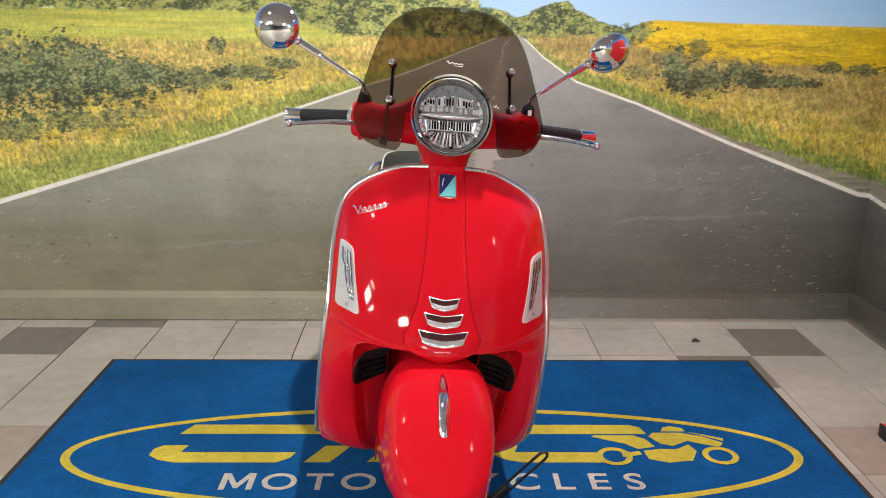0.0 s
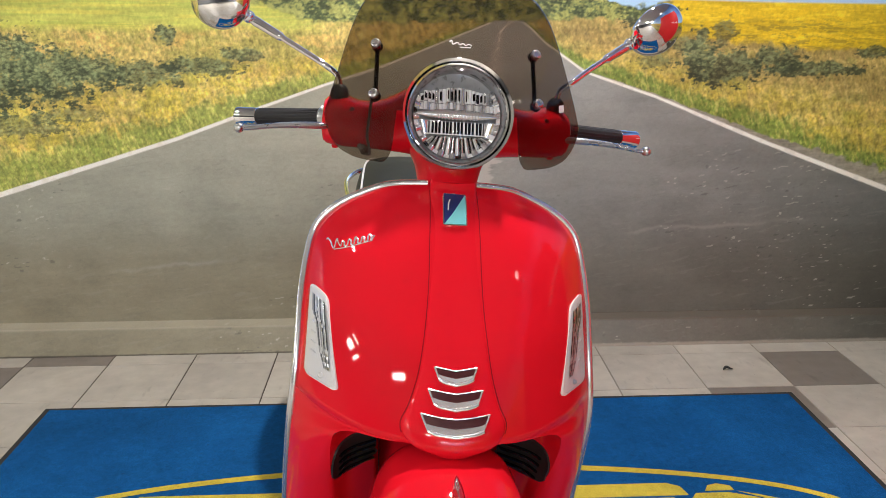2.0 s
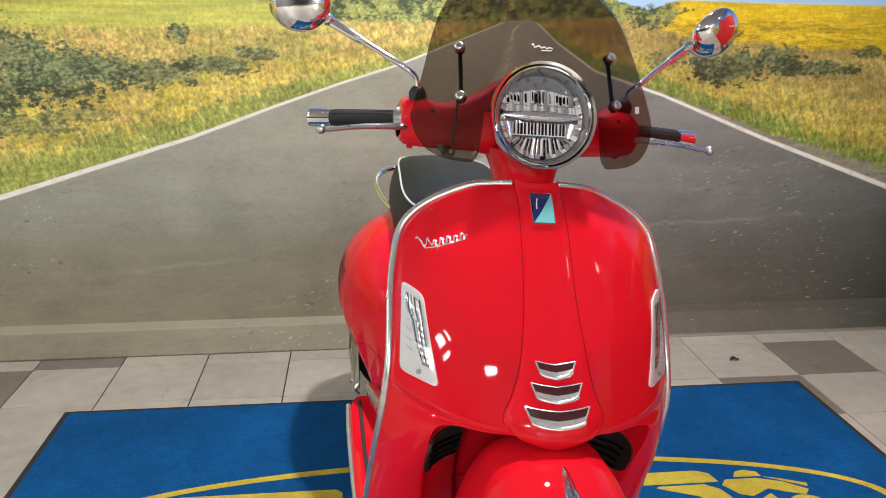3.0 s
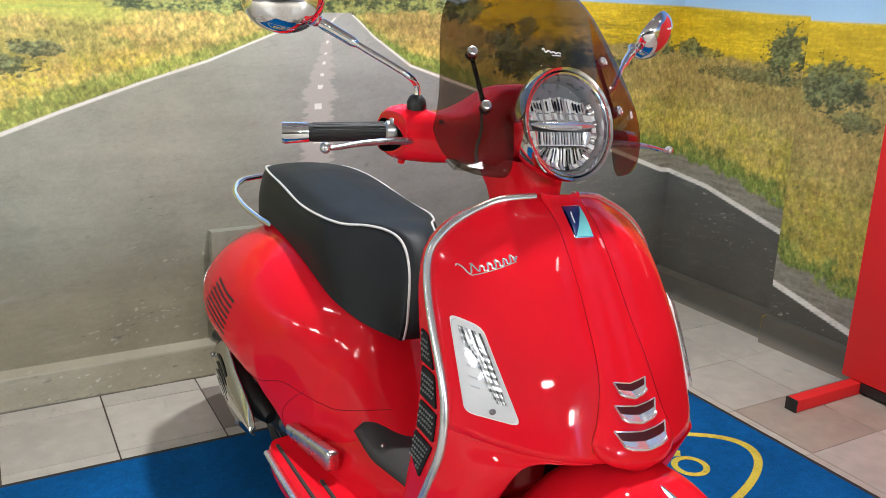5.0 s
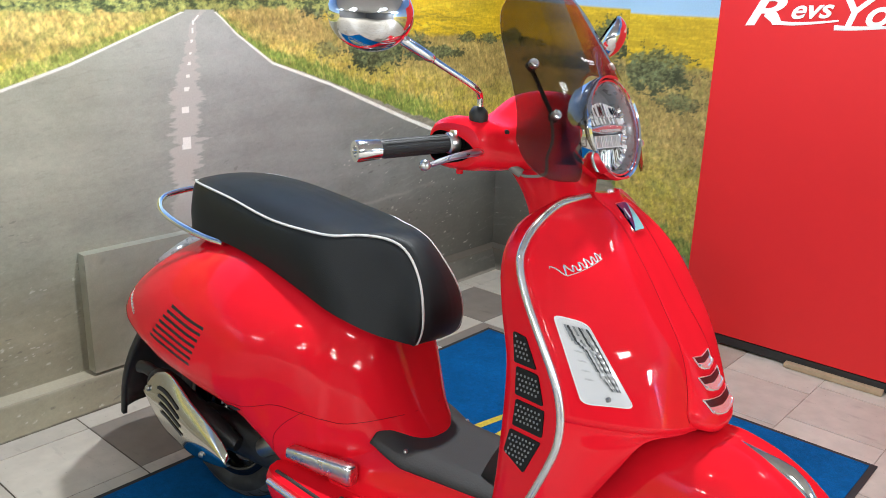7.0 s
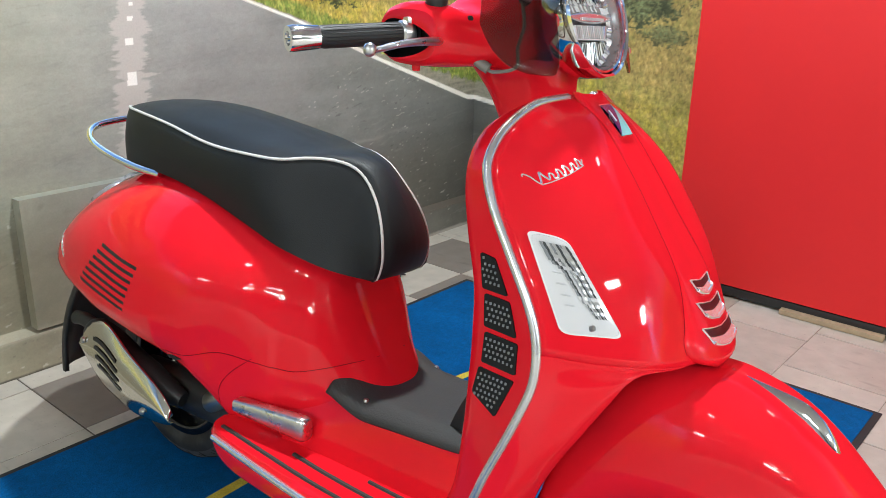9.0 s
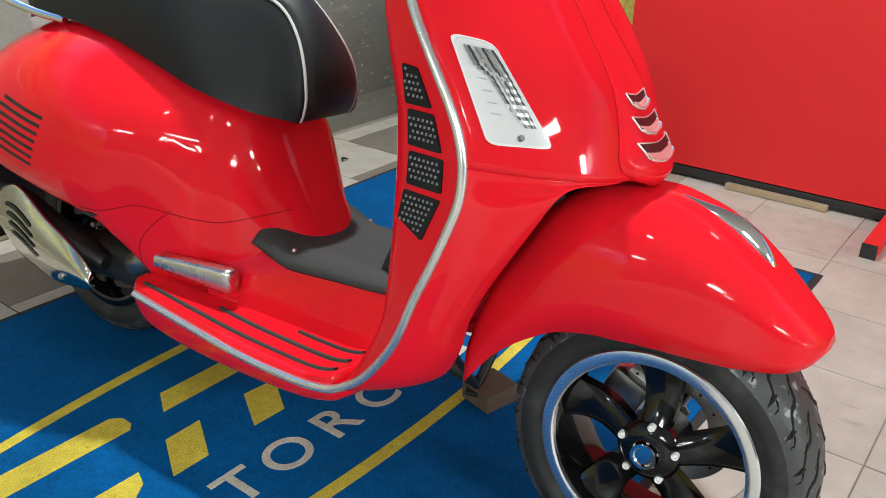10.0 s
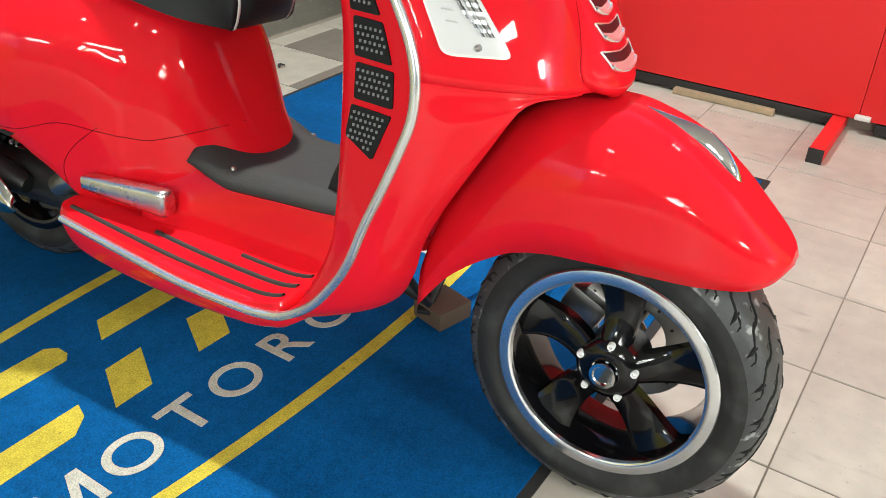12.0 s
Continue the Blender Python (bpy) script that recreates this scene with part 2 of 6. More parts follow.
def cr(points, n):
    """n points on a smooth curve through the given ones, evenly spaced."""
    p = np.asarray(points, float)
    q = np.vstack([2 * p[0] - p[1], p, 2 * p[-1] - p[-2]])
    out = []
    for k in range(len(p) - 1):
        a, b, c, d = q[k:k + 4]
        for s in np.linspace(0, 1, 12, endpoint=False):
            out.append(0.5 * ((2 * b) + (c - a) * s + (2 * a - 5 * b + 4 * c - d) * s**2 + (3 * b - a - 3 * c + d) * s**3))
    out.append(p[-1])
    out = np.array(out)
    length = np.concatenate([[0], np.cumsum(np.linalg.norm(np.diff(out, axis=0), axis=1))])
    at = np.linspace(0, length[-1], n)
    return np.stack([np.interp(at, length, out[:, i]) for i in range(out.shape[1])], 1)


def spread(rows, nr, nc):
    """A smooth grid through rows of control points."""
    a = np.array([cr(r, nc) for r in rows])
    return np.stack([cr(a[:, j], nr) for j in range(nc)], 1)


def add_grid(bm, a, close=False):
    r, c = a.shape[:2]
    v = [[bm.verts.new(a[i, j]) for j in range(c)] for i in range(r)]
    for i in range(r - 1):
        for j in range(c if close else c - 1):
            k = (j + 1) % c
            try:
                bm.faces.new((v[i][j], v[i][k], v[i + 1][k], v[i + 1][j]))
            except ValueError:
                pass
    return v


def both(bm, a):
    """A grid and its mirror image."""
    add_grid(bm, a)
    m = a.copy()
    m[..., 0] *= -1
    add_grid(bm, m)


def tube(bm, path, r, n=10, cap=True, flat=1.0):
    p = np.asarray(path, float)
    r = np.broadcast_to(np.asarray(r, float), (len(p),))
    t = np.gradient(p, axis=0)
    t /= np.linalg.norm(t, axis=1)[:, None] + 1e-12
    side = np.cross(t[0], (0, 0, 1))
    if np.linalg.norm(side) < 0.1:
        side = np.cross(t[0], (0, 1, 0))
    rings = []
    for k in range(len(p)):
        side = side - t[k] * (side @ t[k])
        side /= np.linalg.norm(side)
        up = np.cross(side, t[k])
        rings.append([p[k] + r[k] * (side * math.cos(a) + up * math.sin(a) * flat) for a in np.linspace(0, 2 * math.pi, n, endpoint=False)])
    v = add_grid(bm, np.array(rings), True)
    if cap:
        bm.faces.new(v[0][::-1])
        bm.faces.new(v[-1])


def lathe(bm, profile, m, n=32, caps=True):
    """Turns (radius, height) round the z axis of m."""
    ring = [[m @ Vector((r * math.cos(a), r * math.sin(a), h)) for a in np.linspace(0, 2 * math.pi, n, endpoint=False)] for r, h in profile]
    v = add_grid(bm, np.array([[tuple(q) for q in row] for row in ring]), True)
    if caps:
        for row in (v[0][::-1], v[-1]):
            try:
                bm.faces.new(row)
            except ValueError:
                pass


def block(bm, m, x, y, z, bevel=0.0):
    """A box of full sizes x, y, z centred on m."""
    made = bmesh.ops.create_cube(bm, size=1, matrix=m @ Matrix.Diagonal((x, y, z, 1)))
    if bevel:
        edges = list({e for v in made["verts"] for e in v.link_edges})
        bmesh.ops.bevel(bm, geom=edges, offset=bevel, segments=2, affect="EDGES", profile=0.6)


def prism(bm, outline, z0, z1):
    """An upright prism on a flat outline."""
    lo, hi = [bm.verts.new((x, y, z0)) for x, y in outline], [bm.verts.new((x, y, z1)) for x, y in outline]
    bm.faces.new(hi)
    bm.faces.new(lo[::-1])
    for k in range(len(lo)):
        j = (k + 1) % len(lo)
        bm.faces.new((lo[k], lo[j], hi[j], hi[k]))


def part(name, bm, mat, parent=None, label="", turn=None, sharp=40, weld=True):
    if weld:
        bmesh.ops.remove_doubles(bm, verts=bm.verts, dist=1e-5)
    bmesh.ops.recalc_face_normals(bm, faces=bm.faces)
    if turn is not None:
        bm.transform(turn)
    me = bpy.data.meshes.new(name)
    bm.to_mesh(me)
    bm.free()
    for f in me.polygons:
        f.use_smooth = True
    me.set_sharp_from_angle(angle=radians(sharp))
    me.materials.append(mat)
    ob = new(name, me)
    if parent is not None:
        ob.parent = parent
    if label:
        tagged(ob, label)
    return ob


def thicken(ob, d, offset=-1.0):
    s = ob.modifiers.new("thickness", "SOLIDIFY")
    s.thickness, s.offset = d, offset
    return ob


def B():
    return bmesh.new()


def box_object(name, x0, x1, y0, y1, z0, z1, mat, label, category, kind="structure", bevel=0.0):
    bm = B()
    block(bm, pose((x0 + x1) / 2, (y0 + y1) / 2, (z0 + z1) / 2), x1 - x0, y1 - y0, z1 - z0, bevel)
    return tagged(part(name, bm, mat), label, category, kind=kind)


# ---- the room ----
XL, XR, YB, YF, H = -9.2, 1.95, 4.45, -8.6, 2.9
box_object("floor", XL - 0.1, XR + 0.35, YF - 0.1, YB + 0.1, -0.12, -0.0022, GROUT, "tiled showroom floor with thin dark grout joints", "floor")
box_object("ceiling", XL - 0.1, XR + 0.35, YF - 0.1, YB + 0.1, H, H + 0.1, CEILING, "plain grey showroom ceiling", "ceiling")
# west and south walls are unseen, added to close the room and dim reflections
box_object("wall_west", XL - 0.1, XL, YF, YB, 0, H, PLASTER, "unseen grey wall added to close the room, toned for reflections", "wall")
box_object("wall_south", XL, XR + 0.3, YF - 0.1, YF, 0, H, PLASTER, "unseen grey wall added to close the room, toned for reflections", "wall")

NOISE = np.random.RandomState(5).rand(256, 256)


def value_noise(x, y):
    xi, yi = np.floor(x).astype(int), np.floor(y).astype(int)
    fx, fy = x - xi, y - yi
    fx, fy = fx * fx * (3 - 2 * fx), fy * fy * (3 - 2 * fy)
    g = lambda a, b: NOISE[a % 256, b % 256]
    return (g(xi, yi) * (1 - fx) + g(xi + 1, yi) * fx) * (1 - fy) + (g(xi, yi + 1) * (1 - fx) + g(xi + 1, yi + 1) * fx) * fy


def fbm(x, y, octaves=5):
    total, amp, norm = 0, 1.0, 0
    for k in range(octaves):
        total = total + amp * value_noise(x * 2**k + 17 * k, y * 2**k + 31 * k)
        norm += amp
        amp *= 0.6
    return total / norm


def soft(a, b, x):
    s = np.clip((x - a) / (b - a), 0, 1)
    return s * s * (3 - 2 * s)


def country_road(x, z):
    """The printed picture: a country road between fields, with some of the wall's light and shade in its tones. x runs
    on round the corner on to the side wall. Linear colours.
    """
    def lay(base, colour, mask):
        return base * (1 - mask[..., None]) + np.asarray(colour) * mask[..., None]

    n1, n2, n3 = fbm(x * 6, z * 6), fbm(x * 30 + 9, z * 30), fbm(x * 70, z * 110 + 3, 3)
    leaf, clump = fbm(x * 85 + 3, z * 85, 3), fbm(x * 24 + 5, z * 30 + 2, 4)
    blade = fbm(x * 100 + 0.25 * z * 100, z * 38, 3)
    left = np.interp(z, (0.0, 0.30, 0.546, 0.705, 0.862, 0.98, 1.058, 1.13, 1.213, 1.29), (-3.9, -2.85, -1.989, -1.462, -0.944, -0.615, -0.384, -0.15, 0.065, 0.262))
    right = np.interp(z, (0.02, 0.18, 0.26, 0.455, 0.565, 0.60, 0.823, 1.005, 1.102, 1.211, 1.259, 1.29), (4.5, 3.84, 3.5, 2.7, 2.25, 1.95, 1.352, 0.902, 0.618, 0.463, 0.412, 0.375))
    # height of the edge lines below each place, and the share of the way from there to the horizon
    zl = np.interp(x, (-3.9, -2.85, -1.989, -1.462, -0.944, -0.615, -0.384, -0.15, 0.065, 0.262), (0.0, 0.30, 0.546, 0.705, 0.862, 0.98, 1.058, 1.13, 1.213, 1.29))
    zr = np.interp(x, (0.375, 0.412, 0.463, 0.618, 0.902, 1.352, 1.95, 2.25, 2.7, 3.5, 3.84, 4.5), (1.29, 1.259, 1.211, 1.102, 1.005, 0.823, 0.60, 0.565, 0.455, 0.26, 0.18, 0.02))
    line = np.where(x < 0.3, zl, zr)
    up = z - line
    v = up / np.maximum(1.33 - line, 0.03)
    vn = v + 0.16 * (n1 - 0.5) + 0.16 * (n2 - 0.5) + 0.10 * (blade - 0.5)
    reed = fbm(x * 150 + 0.35 * z * 150, z * 45, 3)
    sprig = fbm(x * 75 + z * 55, z * 135 - x * 30, 3)
    # meadow: straw, green tufts and patches of yellow flowers
    img = np.zeros((*x.shape, 3)) + (0.40, 0.315, 0.095)
    img = lay(img, (0.27, 0.25, 0.060), soft(0.44, 0.60, n1 + 0.5 * (n2 - 0.5)) * 0.7)
    img = lay(img, (0.46, 0.29, 0.085), soft(0.50, 0.66, fbm(x * 11 + 50, z * 26)) * 0.45)
    yellow = np.where(x < 0.3, soft(0.12, 0.30, vn) * soft(0.62, 0.42, vn), soft(0.15, 0.24, vn) * soft(0.50, 0.38, vn)) * soft(1.22, 1.10, z)
    img = lay(img, (0.48, 0.39, 0.045), yellow * (0.35 + 0.65 * soft(0.40, 0.56, n2)) * np.where(x < 0.3, 0.6, 0.55))
    lush = soft(0.24, 0.15, vn) * np.where(x < 0.3, 0.75, 0.95)
    img = lay(img, (0.14, 0.205, 0.038), lush)
    img = lay(img, (0.28, 0.31, 0.055), lush * soft(0.50, 0.62, reed) * 0.6)
    brown = (x > 0.3) * soft(0.40, 0.56, vn)
    img = lay(img, (0.32, 0.225, 0.075), brown * 0.75)
    img = lay(img, (0.52, 0.42, 0.17), soft(0.56, 0.72, reed) * 0.28)
    img = lay(img, (0.13, 0.15, 0.040), soft(0.45, 0.30, reed) * 0.30)
    img = lay(img, (0.13, 0.16, 0.040), soft(0.58, 0.74, clump) * 0.35)
    # fields
    green = soft(1.25, 1.30, z + 0.05 * (n1 - 0.5)) * soft(-0.25, -0.55, x)
    img = lay(img, (0.36, 0.38, 0.080), green * 0.92)
    img = lay(img, (0.46, 0.42, 0.08), green * soft(0.48, 0.62, fbm(x * 5, z * 70)) * 0.6)
    img = lay(img, (0.25, 0.31, 0.06), green * soft(0.52, 0.64, fbm(x * 5 + 20, z * 100)) * 0.5)
    img = lay(img, (0.68, 0.66, 0.50), soft(0.006, 0.002, np.abs(z - 1.405 + 0.008 * (n1 - 0.5))) * soft(-0.8, -0.9, x) * 0.8)
    edge = np.interp(x, (0.9, 1.2, 1.57, 2.0, 3.0), (1.26, 1.215, 1.185, 1.155, 1.11))
    rape = soft(-0.014, 0.014, z - edge + 0.05 * (n2 - 0.5)) * soft(0.78, 0.95, x)
    img = lay(img, (0.56, 0.385, 0.014), rape)
    rows = soft(0.50, 0.58, fbm(x * 34 + z * 60, z * 150 + 7, 3)) * soft(1.34, 1.25, z)
    img = lay(img, (0.22, 0.17, 0.03), rape * rows * 0.65 * soft(2.0, 1.5, x))
    img = lay(img, (0.72, 0.52, 0.03), rape * soft(0.52, 0.66, fbm(x * 20, z * 150 + 3, 3)) * 0.6)

    # bushes with ragged edges, lit sprigs and deep gaps
    def bush(img, cx, cz, rx, rz, thin):
        h = (z - cz) / rz
        d = ((x - cx) / rx)**2 + h**2
        m = soft(1.30, 0.75, d + 1.9 * (clump - 0.5) + 2.0 * (n2 - 0.5) + 2.2 * (sprig - 0.5)) * thin
        img = lay(img, (0.082, 0.106, 0.050), m * 0.9)
        img = lay(img, (0.185, 0.225, 0.105), soft(0.50, 0.62, sprig * 0.7 + clump * 0.3 + 0.05 * h) * m * 0.85)
        return lay(img, (0.024, 0.033, 0.018), soft(0.50, 0.38, sprig * 0.6 + clump * 0.4 + 0.06 * h) * m * 0.8)

    for cx, cz, rx, rz, thin in ((-2.35, 1.06, 0.34, 0.20, 1), (-1.97, 1.12, 0.30, 0.17, 1), (-1.66, 1.12, 0.26, 0.155, 1), (-1.40, 1.10, 0.19, 0.10, 0.95), (-1.25, 1.11, 0.14, 0.07, 0.9),
                                 (-1.05, 1.10, 0.17, 0.048, 0.85), (-0.85, 1.13, 0.15, 0.040, 0.85), (-0.68, 1.175, 0.08, 0.024, 0.8), (-0.957, 1.247, 0.038, 0.036, 0.95),
                                 (-1.90, 0.88, 0.22, 0.05, 0.75), (-1.60, 0.92, 0.26, 0.045, 0.65), (-1.35, 0.95, 0.11, 0.03, 0.5),
                                 (1.06, 1.15, 0.060, 0.090, 0.95), (1.16, 1.115, 0.155, 0.065, 0.95), (1.36, 1.15, 0.10, 0.045, 0.9), (1.50, 1.108, 0.19, 0.028, 0.9), (0.85, 1.315, 0.11, 0.046, 1),
                                 (1.15, 1.25, 0.045, 0.055, 0.65), (1.0, 1.205, 0.05, 0.035, 0.6), (1.74, 1.17, 0.055, 0.022, 0.85), (1.90, 1.165, 0.075, 0.026, 0.85), (0.88, 1.14, 0.07, 0.03, 0.6),
                                 (2.05, 1.16, 0.06, 0.045, 0.85), (2.15, 1.15, 0.10, 0.022, 0.7), (2.595, 1.185, 0.115, 0.088, 1), (2.45, 1.075, 0.28, 0.028, 0.6), (3.64, 1.08, 0.19, 0.085, 0.9), (3.76, 0.957, 0.10, 0.04, 0.7)):
        img = bush(img, cx, cz, rx, rz, thin)
    # wooded skyline
    crest = np.interp(x, (-3, -1.9, -0.9, -0.5, -0.1, 0.15, 0.35, 0.45, 0.56, 0.7, 0.9), (1.47, 1.46, 1.47, 1.55, 1.52, 1.44, 1.37, 1.42, 1.44, 1.36, 1.345)) + 0.05 * (n1 - 0.5) + 0.04 * (clump - 0.5)
    foot = np.interp(x, (-3, -0.9, -0.6, -0.4, 0.0, 0.3, 0.7, 0.9), (1.402, 1.395, 1.36, 1.29, 1.285, 1.295, 1.30, 1.30)) + 0.03 * (n2 - 0.5)
    wood = soft(-0.008, 0.008, z - foot + 0.03 * (clump - 0.5)) * soft(0.98, 0.84, x)
    img = lay(img, (0.115, 0.145, 0.050), wood)
    img = lay(img, (0.30, 0.31, 0.09), wood * soft(0.48, 0.60, sprig * 0.5 + clump * 0.5) * 0.8)
    img = lay(img, (0.030, 0.045, 0.020), wood * soft(0.50, 0.40, sprig * 0.5 + clump * 0.5) * 0.85)
    # fine light and dark of stalks and leaves
    calm = 1 - 0.65 * np.clip(green + rape, 0, 1)
    img = img * np.clip(1 + calm * (0.80 * (leaf - 0.5) + 0.6 * (blade - 0.5) + 0.75 * (fbm(x * 150, z * 120, 2) - 0.5)), 0.3, 1.9)[..., None]
    # plants lightened west and darkened east to make up for the wall's lighting
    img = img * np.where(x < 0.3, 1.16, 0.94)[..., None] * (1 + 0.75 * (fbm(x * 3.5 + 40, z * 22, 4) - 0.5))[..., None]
    top = np.where(x < 0.88, crest, np.interp(x, (0.85, 0.95, 1.3, 2.0, 2.5, 3.6), (1.35, 1.368, 1.357, 1.345, 1.325, 1.305)))
    sky = soft(-0.004, 0.006, z - top)
    haze = np.clip((z - 1.3) / 0.6, 0, 1)
    blue = np.stack([0.33 - 0.20 * haze, 0.50 - 0.25 * haze, 0.66 - 0.12 * haze], -1)
    img = img * (1 - sky[..., None]) + blue * sky[..., None]
    # road
    road = soft(-0.006, 0.006, x - left) * soft(-0.006, 0.006, right - x) * (z < 1.292)
    verge = np.interp(zr, (0.2, 0.526, 0.572, 0.703, 0.817, 0.95, 1.1), (0.12, 0.093, 0.088, 0.056, 0.032, 0.015, 0.005))
    shoulder = (x > 0.3) * soft(0.0, 0.006, up) * soft(1.12, 0.88, up / verge + 0.9 * (n2 - 0.5)) * (z < 1.12)
    grit = 0.215 + 0.22 * (fbm(x * 12, z * 95 + 4, 4) - 0.5) + 0.10 * (leaf - 0.5)
    img = img * (1 - 0.93 * shoulder[..., None]) + np.clip(grit, 0.06, 0.5)[..., None] * np.asarray((1.0, 0.90, 0.76)) * 0.93 * shoulder[..., None]
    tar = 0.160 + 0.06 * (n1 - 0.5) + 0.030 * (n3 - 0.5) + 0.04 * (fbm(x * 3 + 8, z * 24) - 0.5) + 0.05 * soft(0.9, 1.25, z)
    # road tone graded by place; part follows lamp glare and falloff on the wall
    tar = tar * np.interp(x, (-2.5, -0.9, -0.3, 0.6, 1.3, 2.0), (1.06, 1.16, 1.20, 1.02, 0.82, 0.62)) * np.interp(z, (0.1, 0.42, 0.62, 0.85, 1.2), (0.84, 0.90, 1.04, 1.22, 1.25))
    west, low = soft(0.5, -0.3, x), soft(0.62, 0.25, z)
    # middle of the west lifted again to paint in sheen on the paper
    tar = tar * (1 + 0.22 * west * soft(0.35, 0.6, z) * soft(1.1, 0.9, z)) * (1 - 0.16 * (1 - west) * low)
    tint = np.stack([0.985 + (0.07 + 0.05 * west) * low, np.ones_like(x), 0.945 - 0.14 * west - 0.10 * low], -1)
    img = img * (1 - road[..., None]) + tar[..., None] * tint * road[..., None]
    # chips in the print, and dents and folds with their light and shade painted
    lie, rise = x * 0.97 + z * 0.22 + 0.03 * n1, z * 0.97 - x * 0.16 + 0.03 * n1
    worn = soft(0.50, 0.62, fbm(x * 2.6 + 61, z * 4.5 + 7, 3))
    chip = soft(0.80, 0.85, fbm(lie * 36 + 13, rise * 120, 2)) * road * soft(1.0, 0.6, z) * worn
    img = lay(img, (0.40, 0.38, 0.33), chip * 0.55)
    dent_shade = soft(0.795, 0.85, fbm(lie * 30 + 90, rise * 105 + 44, 2)) * road * soft(1.0, 0.6, z) * worn
    img = lay(img, (0.05, 0.05, 0.045), dent_shade * 0.5)
    fold_light = soft(0.012, 0.0, np.abs(z - 0.42 - 0.06 * x + 0.05 * (n1 - 0.5))) * road * soft(0.45, 0.62, fbm(x * 2.2 + 6, z * 3))
    img = lay(img, (0.27, 0.26, 0.23), fold_light * 0.35)
    scratch = soft(0.70, 0.76, fbm(lie * 9 + 2, rise * 90, 3)) * road * soft(0.9, 0.5, z)
    img = lay(img, (0.30, 0.29, 0.265), scratch * 0.10)
    crack = soft(0.70, 0.76, fbm(lie * 14 + 70, rise * 120 + 11, 3)) * road
    img = lay(img, (0.06, 0.06, 0.055), crack * 0.10)
    # skirting, west: lit top edge and shadow gap at the foot painted in
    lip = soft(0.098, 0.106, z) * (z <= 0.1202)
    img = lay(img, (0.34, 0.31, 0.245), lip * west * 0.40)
    # dark band along the top on the east
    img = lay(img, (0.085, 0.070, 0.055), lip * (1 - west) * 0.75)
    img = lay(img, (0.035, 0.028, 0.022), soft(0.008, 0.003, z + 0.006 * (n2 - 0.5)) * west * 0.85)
    # pale strip along the foot on the east
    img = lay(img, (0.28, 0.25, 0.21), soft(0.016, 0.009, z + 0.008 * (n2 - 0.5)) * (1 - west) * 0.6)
    mid = np.interp(z, (0.5, 0.846, 0.961, 1.03, 1.115, 1.19, 1.256, 1.29), (0.205, 0.239, 0.241, 0.25, 0.266, 0.281, 0.291, 0.33))
    band = np.interp(z, (0.5, 0.85, 0.96, 1.03, 1.2, 1.29), (0.03, 0.06, 0.06, 0.045, 0.016, 0.01))
    patch = soft(1.15, 0.85, np.abs(x - mid) / band + 1.9 * (fbm(x * 8, z * 75 + 5) - 0.5)) * road
    img = lay(img, (0.36, 0.335, 0.31), patch * 0.8 * soft(0.45, 0.75, z))
    for k, (cz, hz, hx) in enumerate(((0.846, 0.021, 0.017), (0.961, 0.011, 0.014), (1.030, 0.008, 0.010), (1.075, 0.006, 0.008), (1.115, 0.005, 0.006), (1.15, 0.004, 0.005), (1.19, 0.005, 0.004), (1.225, 0.010, 0.004), (1.26, 0.016, 0.004))):
        img = lay(img, (0.62, 0.60, 0.56), ((np.abs(z - cz) < hz) & (np.abs(x - mid) < hx)).astype(float) * 0.9)
    # edge lines, by their distance across
    half = np.interp(z, (0.0, 0.3, 0.55, 0.82, 1.0, 1.29), (0.0135, 0.0125, 0.0110, 0.0078, 0.0055, 0.0024))
    for lx, lz, side in ((left, zl, x < 0.28), (right, zr, x > 0.36)):
        dx, dz = np.abs(x - lx) + 1e-4, np.abs(z - lz) + 1e-4
        away = dx * dz / np.sqrt(dx * dx + dz * dz) + 0.003 * (n2 - 0.5)
        img = lay(img, (0.66, 0.63, 0.58), soft(half + 0.0022, half - 0.0022, away) * side * (z < 1.286) * (0.80 + 0.20 * soft(0.3, 0.5, n2)))
    # picture darkened round the corner to paint the side wall as less lit
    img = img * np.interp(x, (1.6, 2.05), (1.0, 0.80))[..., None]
    return np.clip(img * 1.42, 0, 0.9)


